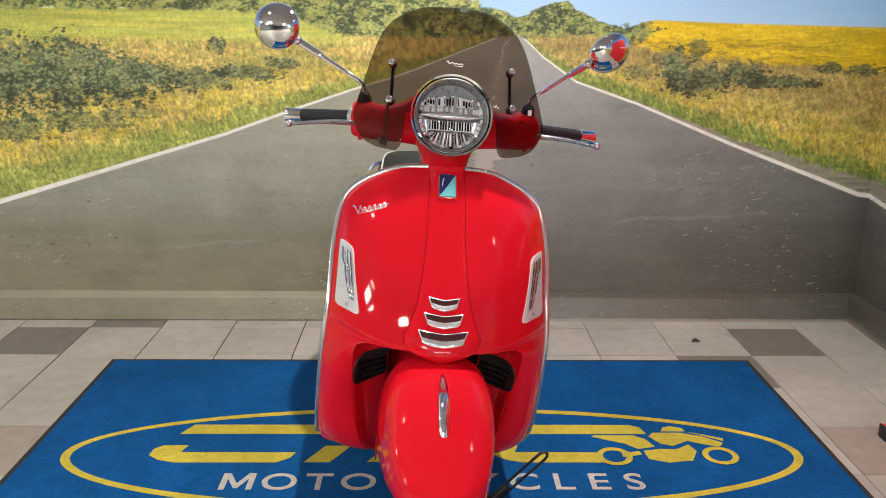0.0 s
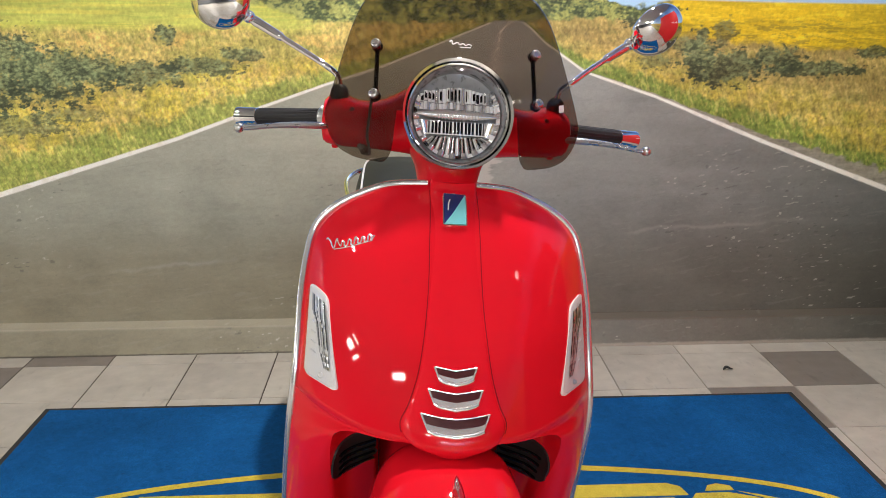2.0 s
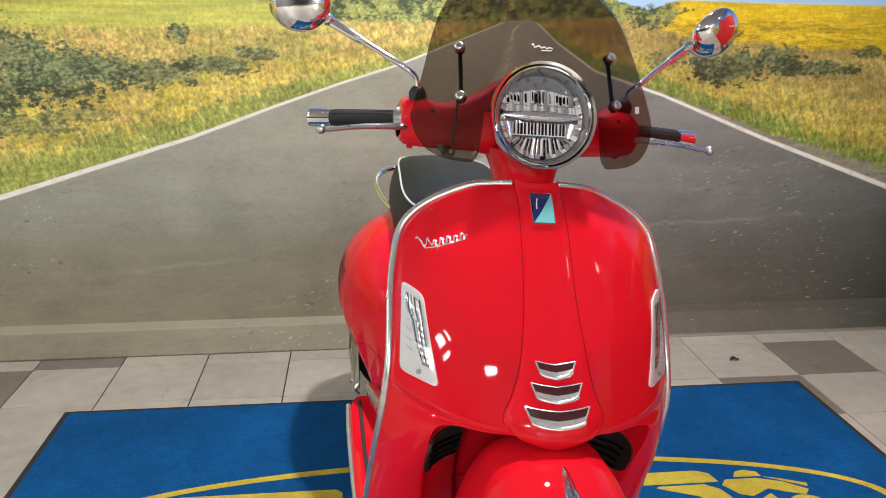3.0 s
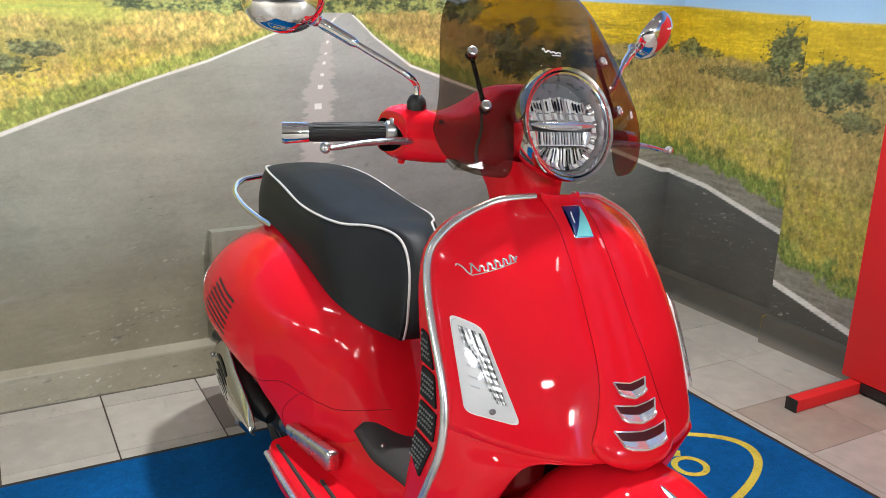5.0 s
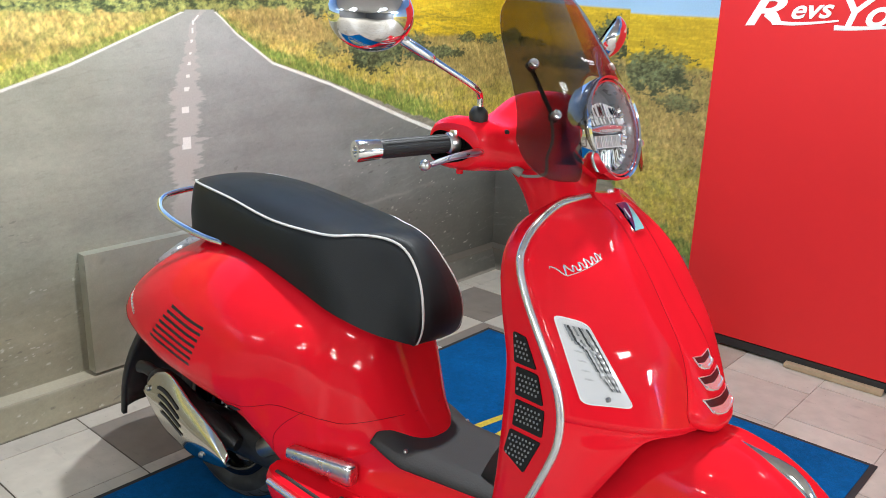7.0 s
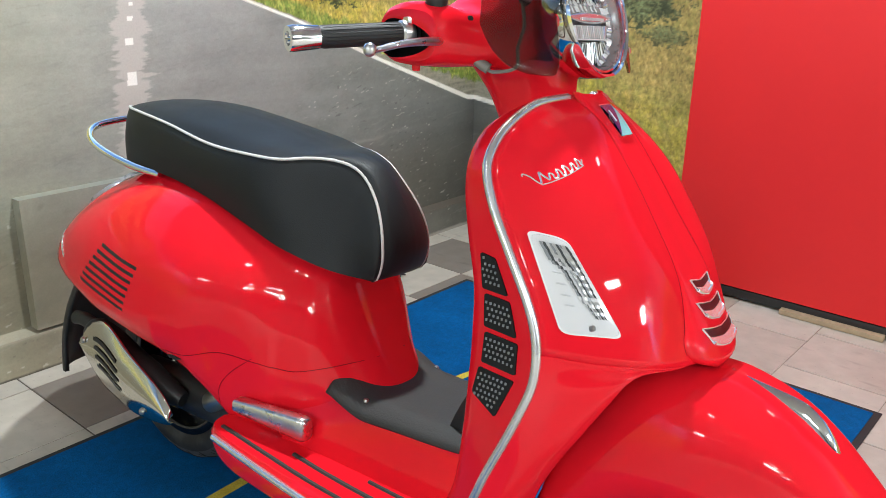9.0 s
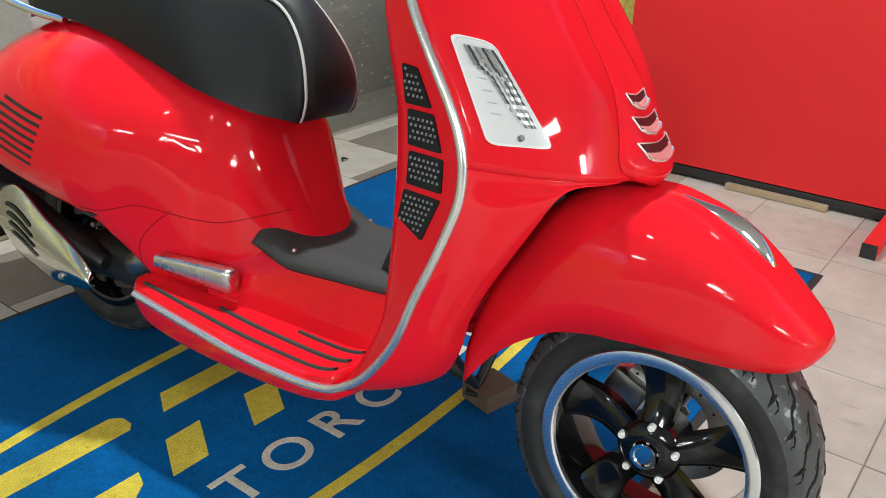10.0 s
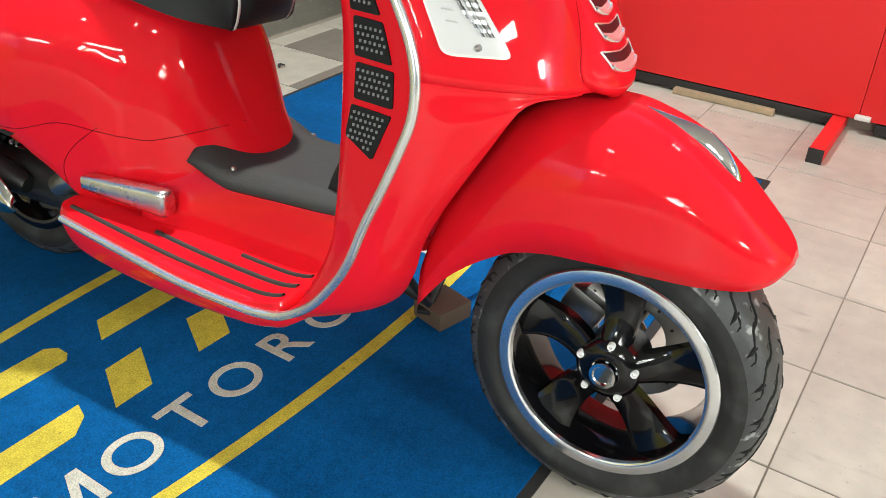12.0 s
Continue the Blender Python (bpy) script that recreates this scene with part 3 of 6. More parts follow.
def print_material():
    m = bpy.data.materials.new("wallpaper_print")
    m.use_nodes = True
    nt = m.node_tree
    b = nt.nodes["Principled BSDF"]
    b.inputs["Roughness"].default_value = 0.36
    att = nt.nodes.new("ShaderNodeVertexColor")
    att.layer_name = "print"
    tc = nt.nodes.new("ShaderNodeTexCoord")
    n = nt.nodes.new("ShaderNodeTexNoise")
    n.inputs["Scale"].default_value, n.inputs["Detail"].default_value = 160, 6
    nt.links.new(tc.outputs["Object"], n.inputs["Vector"])
    mr = nt.nodes.new("ShaderNodeMapRange")
    mr.inputs[1].default_value, mr.inputs[2].default_value, mr.inputs[3].default_value, mr.inputs[4].default_value = 0.3, 0.7, 0.955, 1.045
    nt.links.new(n.outputs["Fac"], mr.inputs[0])
    sc = nt.nodes.new("ShaderNodeVectorMath")
    sc.operation = "SCALE"
    nt.links.new(att.outputs["Color"], sc.inputs[0])
    nt.links.new(mr.outputs[0], sc.inputs["Scale"])
    nt.links.new(sc.outputs[0], b.inputs["Base Color"])
    n2 = nt.nodes.new("ShaderNodeTexNoise")
    n2.inputs["Scale"].default_value = 9
    nt.links.new(tc.outputs["Object"], n2.inputs["Vector"])
    bp = nt.nodes.new("ShaderNodeBump")
    bp.inputs["Strength"].default_value, bp.inputs["Distance"].default_value = 0.12, 0.01
    nt.links.new(n2.outputs["Fac"], bp.inputs["Height"])
    nt.links.new(bp.outputs["Normal"], b.inputs["Normal"])
    return m


PRINT = print_material()


def papered_wall(name, label, sheets, category="wall"):
    """A wall of papered sheets: each is an origin, two full edge vectors, the picture's x at both ends and z at both ends, and a step."""
    verts, faces, cols = [], [], []
    for o, e, f, px, pz, step in sheets:
        o, e, f = np.array(o, float), np.array(e, float), np.array(f, float)
        ne, nf = max(1, int(np.linalg.norm(e) / step)), max(1, int(np.linalg.norm(f) / step))
        s, t = np.meshgrid(np.linspace(0, 1, ne + 1), np.linspace(0, 1, nf + 1), indexing="ij")
        base = len(verts)
        verts += (o + s[..., None] * e + t[..., None] * f).reshape(-1, 3).tolist()
        cols.append(country_road(px[0] + s * (px[1] - px[0]), pz[0] + t * (pz[1] - pz[0])).reshape(-1, 3))
        k = base + np.arange((ne + 1) * (nf + 1)).reshape(ne + 1, nf + 1)
        faces += np.stack([k[:-1, :-1], k[1:, :-1], k[1:, 1:], k[:-1, 1:]], -1).reshape(-1, 4).tolist()
    me = bpy.data.meshes.new(name)
    me.from_pydata(verts, [], faces)
    att = me.color_attributes.new("print", "FLOAT_COLOR", "POINT")
    c = np.concatenate(cols)
    att.data.foreach_set("color", np.concatenate([c, np.ones((len(c), 1))], 1).ravel().astype(np.float32))
    me.materials.append(PRINT)
    return tagged(new(name, me), label, category, kind="structure")


SK, ST = 0.12, 0.055          # skirting height and depth
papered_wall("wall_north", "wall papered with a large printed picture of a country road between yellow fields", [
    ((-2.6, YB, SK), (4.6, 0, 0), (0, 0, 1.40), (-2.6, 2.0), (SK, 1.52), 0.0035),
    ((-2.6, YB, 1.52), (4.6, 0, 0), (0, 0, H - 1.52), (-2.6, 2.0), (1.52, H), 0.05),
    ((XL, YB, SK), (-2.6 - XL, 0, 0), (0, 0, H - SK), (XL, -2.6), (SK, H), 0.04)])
box_object("wall_north_core", XL, 2.1, YB + 0.004, YB + 0.12, 0, H, PLASTER, "masonry behind the papered wall", "wall")
papered_wall("baseboard_north", "papered-over skirting board with a scuffed grey road print and painted edge shading", [
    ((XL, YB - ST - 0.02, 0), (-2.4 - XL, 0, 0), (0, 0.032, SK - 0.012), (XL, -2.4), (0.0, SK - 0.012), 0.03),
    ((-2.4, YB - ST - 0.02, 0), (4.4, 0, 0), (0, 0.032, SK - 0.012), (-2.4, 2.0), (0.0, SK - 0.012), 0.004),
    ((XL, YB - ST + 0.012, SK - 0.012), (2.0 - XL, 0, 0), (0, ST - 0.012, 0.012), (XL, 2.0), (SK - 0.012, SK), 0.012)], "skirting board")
papered_wall("pipe_boxing", "low papered boxing standing out from the wall above the skirting", [
    ((-0.185, YB - 0.045, SK), (0.50, 0, 0), (0, 0, 0.415), (-0.185, 0.315), (SK, 0.52), 0.015),
    ((-0.185, YB, SK), (0, -0.045, 0), (0, 0, 0.415), (-0.245, -0.185), (SK, 0.52), 0.02),
    ((0.315, YB - 0.045, SK), (0, 0.045, 0), (0, 0, 0.415), (0.315, 0.375), (SK, 0.52), 0.02),
    ((-0.185, YB - 0.045, 0.535), (0.50, 0, 0), (0, 0.045, 0), (-0.185, 0.315), (0.52, 0.58), 0.02)], "boxing")
YJ = 3.73                      # where the side wall steps forward
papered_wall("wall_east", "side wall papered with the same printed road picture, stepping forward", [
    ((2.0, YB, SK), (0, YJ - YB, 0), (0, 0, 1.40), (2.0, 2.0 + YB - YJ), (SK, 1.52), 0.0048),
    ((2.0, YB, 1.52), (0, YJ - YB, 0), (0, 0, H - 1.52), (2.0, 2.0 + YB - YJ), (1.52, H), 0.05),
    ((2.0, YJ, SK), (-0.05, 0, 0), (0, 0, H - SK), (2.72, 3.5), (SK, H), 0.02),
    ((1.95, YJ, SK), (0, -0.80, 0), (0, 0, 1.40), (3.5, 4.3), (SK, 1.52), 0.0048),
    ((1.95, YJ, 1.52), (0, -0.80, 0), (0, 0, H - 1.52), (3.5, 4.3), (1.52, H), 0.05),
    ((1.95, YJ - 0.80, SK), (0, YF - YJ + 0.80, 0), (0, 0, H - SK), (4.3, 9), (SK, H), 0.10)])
box_object("wall_east_core", 2.004, 2.12, YF, YB + 0.12, 0, H, PLASTER, "masonry behind the papered side wall", "wall")
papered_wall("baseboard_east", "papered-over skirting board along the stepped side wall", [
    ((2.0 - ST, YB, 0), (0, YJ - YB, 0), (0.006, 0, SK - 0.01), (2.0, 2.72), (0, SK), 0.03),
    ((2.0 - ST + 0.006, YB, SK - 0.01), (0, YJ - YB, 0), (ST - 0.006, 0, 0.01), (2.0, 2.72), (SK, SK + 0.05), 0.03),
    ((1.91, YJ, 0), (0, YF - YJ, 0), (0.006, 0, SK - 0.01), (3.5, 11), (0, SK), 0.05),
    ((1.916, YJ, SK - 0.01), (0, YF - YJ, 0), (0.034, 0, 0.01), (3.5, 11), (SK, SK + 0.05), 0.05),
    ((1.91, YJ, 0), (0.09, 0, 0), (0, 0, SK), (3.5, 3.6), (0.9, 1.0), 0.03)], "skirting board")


# ---- floor mat ----
def entrance_mat():
    mat = new("entrance_mat")
    tagged(mat, "blue carpet mat with yellow emblem and pale lettering on the tiles", "mat")
    x0, x1, y0, y1 = -1.335, 1.300, 2.345, 3.905
    bm = B()
    block(bm, pose((x0 + x1) / 2, (y0 + y1) / 2, 0.002), x1 - x0, y1 - y0, 0.004)
    part("rubber_border", bm, EDGE, mat, "thin black rubber edge")
    bm = B()
    block(bm, pose((x0 + x1) / 2, (y0 + y1) / 2, 0.0045), x1 - x0 - 0.04, y1 - y0 - 0.04, 0.007, 0.002)
    part("carpet", bm, BLUE, mat, "royal blue cut-pile carpet")
    z0, z1 = 0.0075, 0.0088
    bm = B()
    c, a, b, w = (-0.012, 3.118), 1.184, 0.320, 0.0150
    ang = np.linspace(0, 2 * math.pi, 129)[:-1]
    for k in range(128):
        p, q = ang[k], ang[(k + 1) % 128]
        quad = [(c[0] + (a + s) * math.cos(t), c[1] + (b + s) * math.sin(t)) for t, s in ((p, -w), (p, w), (q, w), (q, -w))]
        bm.faces.new([bm.verts.new((x, y, z1)) for x, y in quad])
    part("oval_ring", bm, YELLOW, mat, "yellow oval ring")
    shapes = {
        "emblem_bar": [[(-0.872, 3.253), (-0.838, 3.319), (-0.40, 3.319), (-0.381, 3.300), (-0.381, 3.270), (-0.395, 3.253)],
                       [(-0.932, 3.11), (-0.927, 3.15), (-0.902, 3.174), (-0.82, 3.174), (-0.835, 3.129), (-0.462, 3.127), (-0.475, 3.092), (-0.515, 3.063), (-0.84, 3.063), (-0.895, 3.08)],
                       [(-0.315, 3.253), (-0.278, 3.316), (0.20, 3.316), (0.17, 3.253)],
                       [(-0.428, 3.065), (-0.345, 3.065), (-0.284, 3.172), (-0.370, 3.170)],
                       [(-0.226, 3.068), (-0.145, 3.065), (-0.083, 3.165), (-0.165, 3.173)],
                       [(-0.025, 3.068), (0.055, 3.065), (0.117, 3.165), (0.035, 3.173)],
                       [(0.241, 3.253), (0.275, 3.319), (0.665, 3.319), (0.700, 3.300), (0.712, 3.253)],
                       [(0.181, 3.11), (0.186, 3.15), (0.211, 3.174), (0.265, 3.174), (0.25, 3.129), (0.52, 3.127), (0.54, 3.063), (0.27, 3.063), (0.218, 3.08)]],
    }
    for outline in shapes["emblem_bar"]:
        bm = B()
        prism(bm, outline, z0, z1)
        part("emblem_bar", bm, YELLOW, mat)
    # emblem of a racing motorcycle: wheels, body and tail
    bm = B()
    for cx, cy, r in ((0.572, 3.100, 0.058), (0.918, 3.105, 0.058)):
        for k in range(24):
            p, q = 2 * math.pi * k / 24, 2 * math.pi * (k + 1) / 24
            bm.faces.new([bm.verts.new((cx + s * math.cos(t), cy + s * math.sin(t), z1 + 0.0012)) for t, s in ((p, r - 0.02), (p, r), (q, r), (q, r - 0.02))])
    for outline in ([(0.520, 3.236), (0.530, 3.243), (0.665, 3.243), (0.700, 3.215), (0.720, 3.165), (0.66, 3.150), (0.625, 3.185), (0.56, 3.215)],
                    [(0.715, 3.235), (0.735, 3.262), (0.83, 3.262), (0.90, 3.235), (0.955, 3.190), (0.935, 3.165), (0.88, 3.185), (0.84, 3.205), (0.78, 3.170), (0.745, 3.185)],
                    [(0.675, 3.138), (0.735, 3.150), (0.79, 3.150), (0.835, 3.180), (0.85, 3.135), (0.82, 3.075), (0.74, 3.062), (0.68, 3.085)],
                    [(0.765, 3.272), (0.78, 3.300), (0.81, 3.310), (0.845, 3.296), (0.85, 3.272)],
                    [(0.855, 3.268), (0.905, 3.250), (0.965, 3.222), (0.96, 3.205), (0.91, 3.236)],
                    [(0.60, 3.125), (0.66, 3.135), (0.665, 3.112), (0.60, 3.098)]):
        prism(bm, outline, z0, z1)
    part("emblem_motorcycle", bm, YELLOW, mat, "yellow motorcycle silhouette")
    y0 = 2.904
    stroke = lambda pts: [(x - 0.612, y + y0) for x, y in pts]
    bm = B()
    prism(bm, stroke([(-0.050, 0), (-0.032, 0), (-0.032, 0.062), (-0.006, 0.008), (0.006, 0.008), (0.032, 0.062), (0.032, 0), (0.050, 0), (0.050, 0.093), (0.028, 0.093), (0.0, 0.034), (-0.028, 0.093), (-0.050, 0.093)]), z0, z1)
    part("letter", bm, PALE, mat)
    for letter, cx in zip("OTORCYCLES", (-0.485, -0.365, -0.244, -0.112, 0.016, 0.140, 0.262, 0.380, 0.490, 0.600)):
        curve = bpy.data.curves.new("letter", "FONT")
        curve.body, curve.size, curve.align_x, curve.extrude, curve.offset, curve.space_character = letter, 0.130, "CENTER", 0.0006, 0.0015, 1.0
        tmp = new("letter_curve", curve)
        dg = bpy.context.evaluated_depsgraph_get()
        me = bpy.data.meshes.new_from_object(tmp.evaluated_get(dg))
        bpy.data.objects.remove(tmp)
        me.transform(pose(cx, y0, z1) @ Matrix.Diagonal((1.08, 1.0, 1, 1)))
        me.materials.clear()
        me.materials.append(PALE)
        ob = new("letter", me)
        ob.parent = mat
    return mat


entrance_mat()


# ---- red display boards ----
def display_board(y0, y1, feet, writing):
    board = new("display_board")
    tagged(board, "tall red display board on low red steel feet", "display board", group="display boards")
    x = 1.85
    bm = B()
    block(bm, pose(x + 0.012, (y0 + y1) / 2, 1.06), 0.024, y1 - y0, 2.02, 0.003)
    part("panel", bm, RED_BOARD, board, "flat red panel")
    for fy in feet:
        bm = B()
        block(bm, pose(x - 0.05, fy, 0.024), 0.56, 0.045, 0.045, 0.003)
        foot = part("foot", bm, RED_BOARD, board, "red square steel tube foot")
        bm = B()
        block(bm, pose(x - 0.333, fy, 0.024), 0.006, 0.047, 0.047, 0.001)
        part("end_cap", bm, BLACK, foot, "black plastic end cap")
    # black bar added in place of the shaded gap below the panel
    bm = B()
    block(bm, pose(x + 0.014, (y0 + y1) / 2, 0.028), 0.02, (y1 - y0) * 0.9, 0.036, 0.002)
    part("gap_bar", bm, BLACK, board, "black bar standing for the dark gap under the panel")
    if writing:
        for word, y, z, size, wide in writing:
            curve = bpy.data.curves.new("slogan", "FONT")
            curve.body, curve.size, curve.extrude, curve.shear, curve.offset = word, size, 0.001, 0.35, size * 0.022
            tmp = new("slogan_curve", curve)
            me = bpy.data.meshes.new_from_object(tmp.evaluated_get(bpy.context.evaluated_depsgraph_get()))
            bpy.data.objects.remove(tmp)
            me.transform(pose(x - 0.002, y, z, 90, 0, -90) @ Matrix.Rotation(radians(4), 4, "Z") @ Matrix.Diagonal((wide, 1, 1, 1)))
            me.materials.clear()
            me.materials.append(WHITE)
            ob = new("slogan", me)
            ob.parent = board
            tagged(ob, "white slanted lettering")
        bm = B()
        for path in ([(x, 3.112, 1.330), (x, 3.075, 1.306), (x, 3.02, 1.300), (x, 2.94, 1.306), (x, 2.85, 1.318)], [(x, 2.862, 1.294), (x, 2.78, 1.296), (x, 2.60, 1.312)]):
            tube(bm, cr(path, 24), np.interp(np.linspace(0, 1, 24), (0, 0.25, 1), (0.009, 0.007, 0.003)), 8)
        for v in bm.verts:
            v.co.x = x - 0.0012 + (v.co.x - x) * 0.15
        part("underline", bm, WHITE, board, "white swash under the lettering")
    return board


display_board(3.29, 2.22, (3.235, 2.275), (("R", 3.194, 1.288, 0.140, 1.72), ("evs", 3.024, 1.318, 0.092, 1.20), ("Your", 2.862, 1.297, 0.130, 1.15)))
display_board(2.2185, 1.10, (1.20,), ())
bm = B()
block(bm, pose(1.838, 2.205, 0.062), 0.022, 0.05, 0.016, 0.005)
tagged(part("corner_clip", bm, PIPING), "small pale plastic clip at the foot of the red boards", "clip")
bm = B()
block(bm, pose(1.84, 2.66, 0.012), 0.03, 0.36, 0.02, 0.002)
tagged(part("timber_batten", bm, PALE_WOOD), "short pale timber batten lying under the red board", "batten")


# ---- the scooter ----
# Built upright with its front axle over the origin, tail towards +y; then leaned on its stand and turned.
from mathutils.bvhtree import BVHTree

scooter = new("motor_scooter")
scooter.matrix_world = pose(-0.05, 2.285, 0.0, 0, 4.35, 3.0)
tagged(scooter, "glossy red motor scooter with black seat, chrome fittings and smoked flyscreen", "scooter")
AXIS_FOOT, AXIS_TOP = Vector((0, 0.085, 0.235)), Vector((0, 0.50, 1.05))
STEER = Matrix.Translation(AXIS_FOOT) @ Matrix.Rotation(radians(0.0), 4, (AXIS_TOP - AXIS_FOOT).normalized()) @ Matrix.Translation(-AXIS_FOOT)


def tree_of(*grids):
    bm = B()
    for g in grids:
        add_grid(bm, g)
    bm.normal_update()
    t = BVHTree.FromBMesh(bm)
    bm.free()
    return t


def drape(tree, pts, way, lift):
    """Points dropped along way on to a surface and lifted off it; what misses goes to the nearest point that met it."""
    flat = np.array(pts, float)
    shape, w = flat.shape, np.array(way, float)
    flat = flat.reshape(-1, 3)
    out, good = flat.copy(), []
    for k in range(len(flat)):
        hit, nor, _, _ = tree.ray_cast(Vector(flat[k]), Vector(way))
        if hit is not None:
            if nor.dot(Vector(way)) > 0:
                nor = -nor
            out[k] = np.array(hit + nor * lift)
            good.append(k)
    if good:
        across = flat - (flat @ w)[:, None] * w / (w @ w)
        for k in set(range(len(flat))) - set(good):
            out[k] = out[good[int(np.argmin(((across[good] - across[k])**2).sum(1)))]]
    return out.reshape(shape)


def rounded_quad(corners, r, n=6):
    """Outline of a four-cornered plate with rounded corners."""
    out = []
    c = [np.array(p, float) for p in corners]
    for k in range(4):
        p, a, b = c[k], c[k - 1], c[(k + 1) % 4]
        u, v = (a - p) / np.linalg.norm(a - p), (b - p) / np.linalg.norm(b - p)
        s, e = p + u * r, p + v * r
        for t in np.linspace(0, 1, n):
            out.append((1 - t)**2 * s + 2 * t * (1 - t) * p + t * t * e)
    return np.array(out)


def plate(bm, tree, outline, way, start, lift, rings=6, axes=(0, 2), inset=0.0):
    """A plate with the given flat outline, draped on a surface; a short wall joins it to the surface."""
    c = outline.mean(0)
    o = c + (outline - c) * (1 - inset)
    n = len(o)
    rows = []
    for s in np.linspace(0, 1, rings):
        ring = np.zeros((n, 3)) + start
        q = c + (o - c) * (1 - s)
        ring[:, axes[0]], ring[:, axes[1]] = q[:, 0], q[:, 1]
        rows.append(ring)
    a = drape(tree, np.array(rows), way, lift)
    skirt = drape(tree, np.array(rows[:1]), way, -0.004)
    add_grid(bm, np.concatenate([skirt, a]), True)
    return a


# front shield -------------------------------------------------------------
OUTLINE = [(0, 0.360, 1.033), (0.087, 0.374, 1.027), (0.126, 0.383, 1.017), (0.183, 0.385, 0.991), (0.221, 0.382, 0.962), (0.240, 0.375, 0.932),
           (0.250, 0.352, 0.885), (0.255, 0.318, 0.830), (0.256, 0.282, 0.770), (0.257, 0.263, 0.730), (0.260, 0.252, 0.690)]
LOWER = [(0.260, 0.252, 0.690), (0.263, 0.252, 0.645), (0.266, 0.264, 0.602), (0.269, 0.286, 0.543), (0.272, 0.312, 0.480), (0.274, 0.335, 0.416), (0.275, 0.361, 0.369), (0.276, 0.402, 0.318), (0.277, 0.452, 0.283), (0.277, 0.490, 0.271)]
SILL = [(0.277, 0.545, 0.265), (0.278, 0.670, 0.266), (0.279, 0.820, 0.281), (0.276, 0.960, 0.295)]
LIP = [(0.085, 0.122, 0.668), (0.150, 0.122, 0.668), (0.184, 0.132, 0.650), (0.194, 0.160, 0.615), (0.194, 0.196, 0.563), (0.190, 0.236, 0.497), (0.184, 0.268, 0.430), (0.174, 0.288, 0.365), (0.152, 0.330, 0.300), (0.105, 0.430, 0.245)]
INNER = [(max(0.07, u - 0.085), y + 0.105, z - 0.012) for u, y, z in LIP]
CENTRE_Z = (1.033, 1.015, 0.995, 0.965, 0.935, 0.905, 0.865, 0.810, 0.755, 0.710, 0.662)


def shield_y(z):
    return float(ci(z, (0.64, 0.68, 0.72, 0.77, 0.80, 0.85, 0.90, 0.97, 1.0, 1.033), (0.080, 0.096, 0.112, 0.134, 0.152, 0.190, 0.228, 0.286, 0.315, 0.352)))


def shield_grid():
    e = cr(OUTLINE, 41)
    cz = cr([(z, 0) for z in CENTRE_Z], 41)[:, 0]
    rows = []
    for k in range(41):
        row = []
        for s in np.linspace(0, 1, 29):
            bend = s**2.9
            y0 = shield_y(cz[k])
            row.append((e[k][0] * s, y0 + (e[k][1] - y0) * bend, cz[k] + (e[k][2] - cz[k]) * s**1.3))
        rows.append(row)
    return np.array(rows)


def skirt_grid():
    """From the arch's lip out to the trim; its first rows follow the shield's lower edge."""
    e, i = cr(LOWER, 41), cr(LIP, 41)
    ue, ye, ze = OUTLINE[-1]
    y0, z0 = shield_y(CENTRE_Z[-1]), CENTRE_Z[-1]
    rows = []
    for k in range(41):
        g = math.exp(-(k / 8)**2)
        row = []
        for s in np.linspace(0, 1, 25):
            p = i[k] * (1 - s) + e[k] * s + np.array((0.010, -0.024, 0.0)) * math.sin(math.pi * s)**0.8 * min(1.0, k / 14)
            q = min(1.0, p[0] / ue)
            row.append(p * (1 - g) + np.array((p[0], y0 + (ye - y0) * q**2.9 + 0.001, z0 + (ze - z0) * q**1.3 - 0.0015 * k)) * g)
        rows.append(row)
    return np.array(rows)


def recess_grid():
    a, b = SKIRT[:, 0], cr(INNER, 41)
    return np.array([cr([p, p + np.array((-0.004, 0.010, -0.001)), p * 0.6 + q * 0.4 + np.array((0.006, 0.016, 0)), q], 12) for p, q in zip(a, b)])


SHIELD, SKIRT = shield_grid(), skirt_grid()
RECESS = recess_grid()
mirrored = lambda a: a * np.array((-1, 1, 1))
SHIELD_TREE = tree_of(SHIELD, mirrored(SHIELD))
RECESS_TREE = tree_of(RECESS, mirrored(RECESS))
bm = B()
both(bm, SHIELD)
both(bm, SKIRT)
both(bm, RECESS)
shield = thicken(part("front_shield", bm, RED, scooter, sharp=50), 0.004, 0)

# black sheets added to close the arch and stand for its dark inside
bm = B()
back = np.array([[p, p + np.array((-0.004, 0.05, 0)), p + np.array((-0.012, 0.14, 0.0))] for p in cr(INNER, 33)])
both(bm, back)
add_grid(bm, np.array([[b * np.array((s, 1, 1)) for s in np.linspace(-1, 1, 7)] for b in back[:, 2]]))
add_grid(bm, np.array([[back[0, j] * np.array((s, 1, 1)) + np.array((0, 0.0, 0.012)) for s in np.linspace(-1, 1, 7)] for j in range(3)]))
part("arch_backing", bm, BLACK, scooter, "black backing added for the dark inside of the wheel arch")

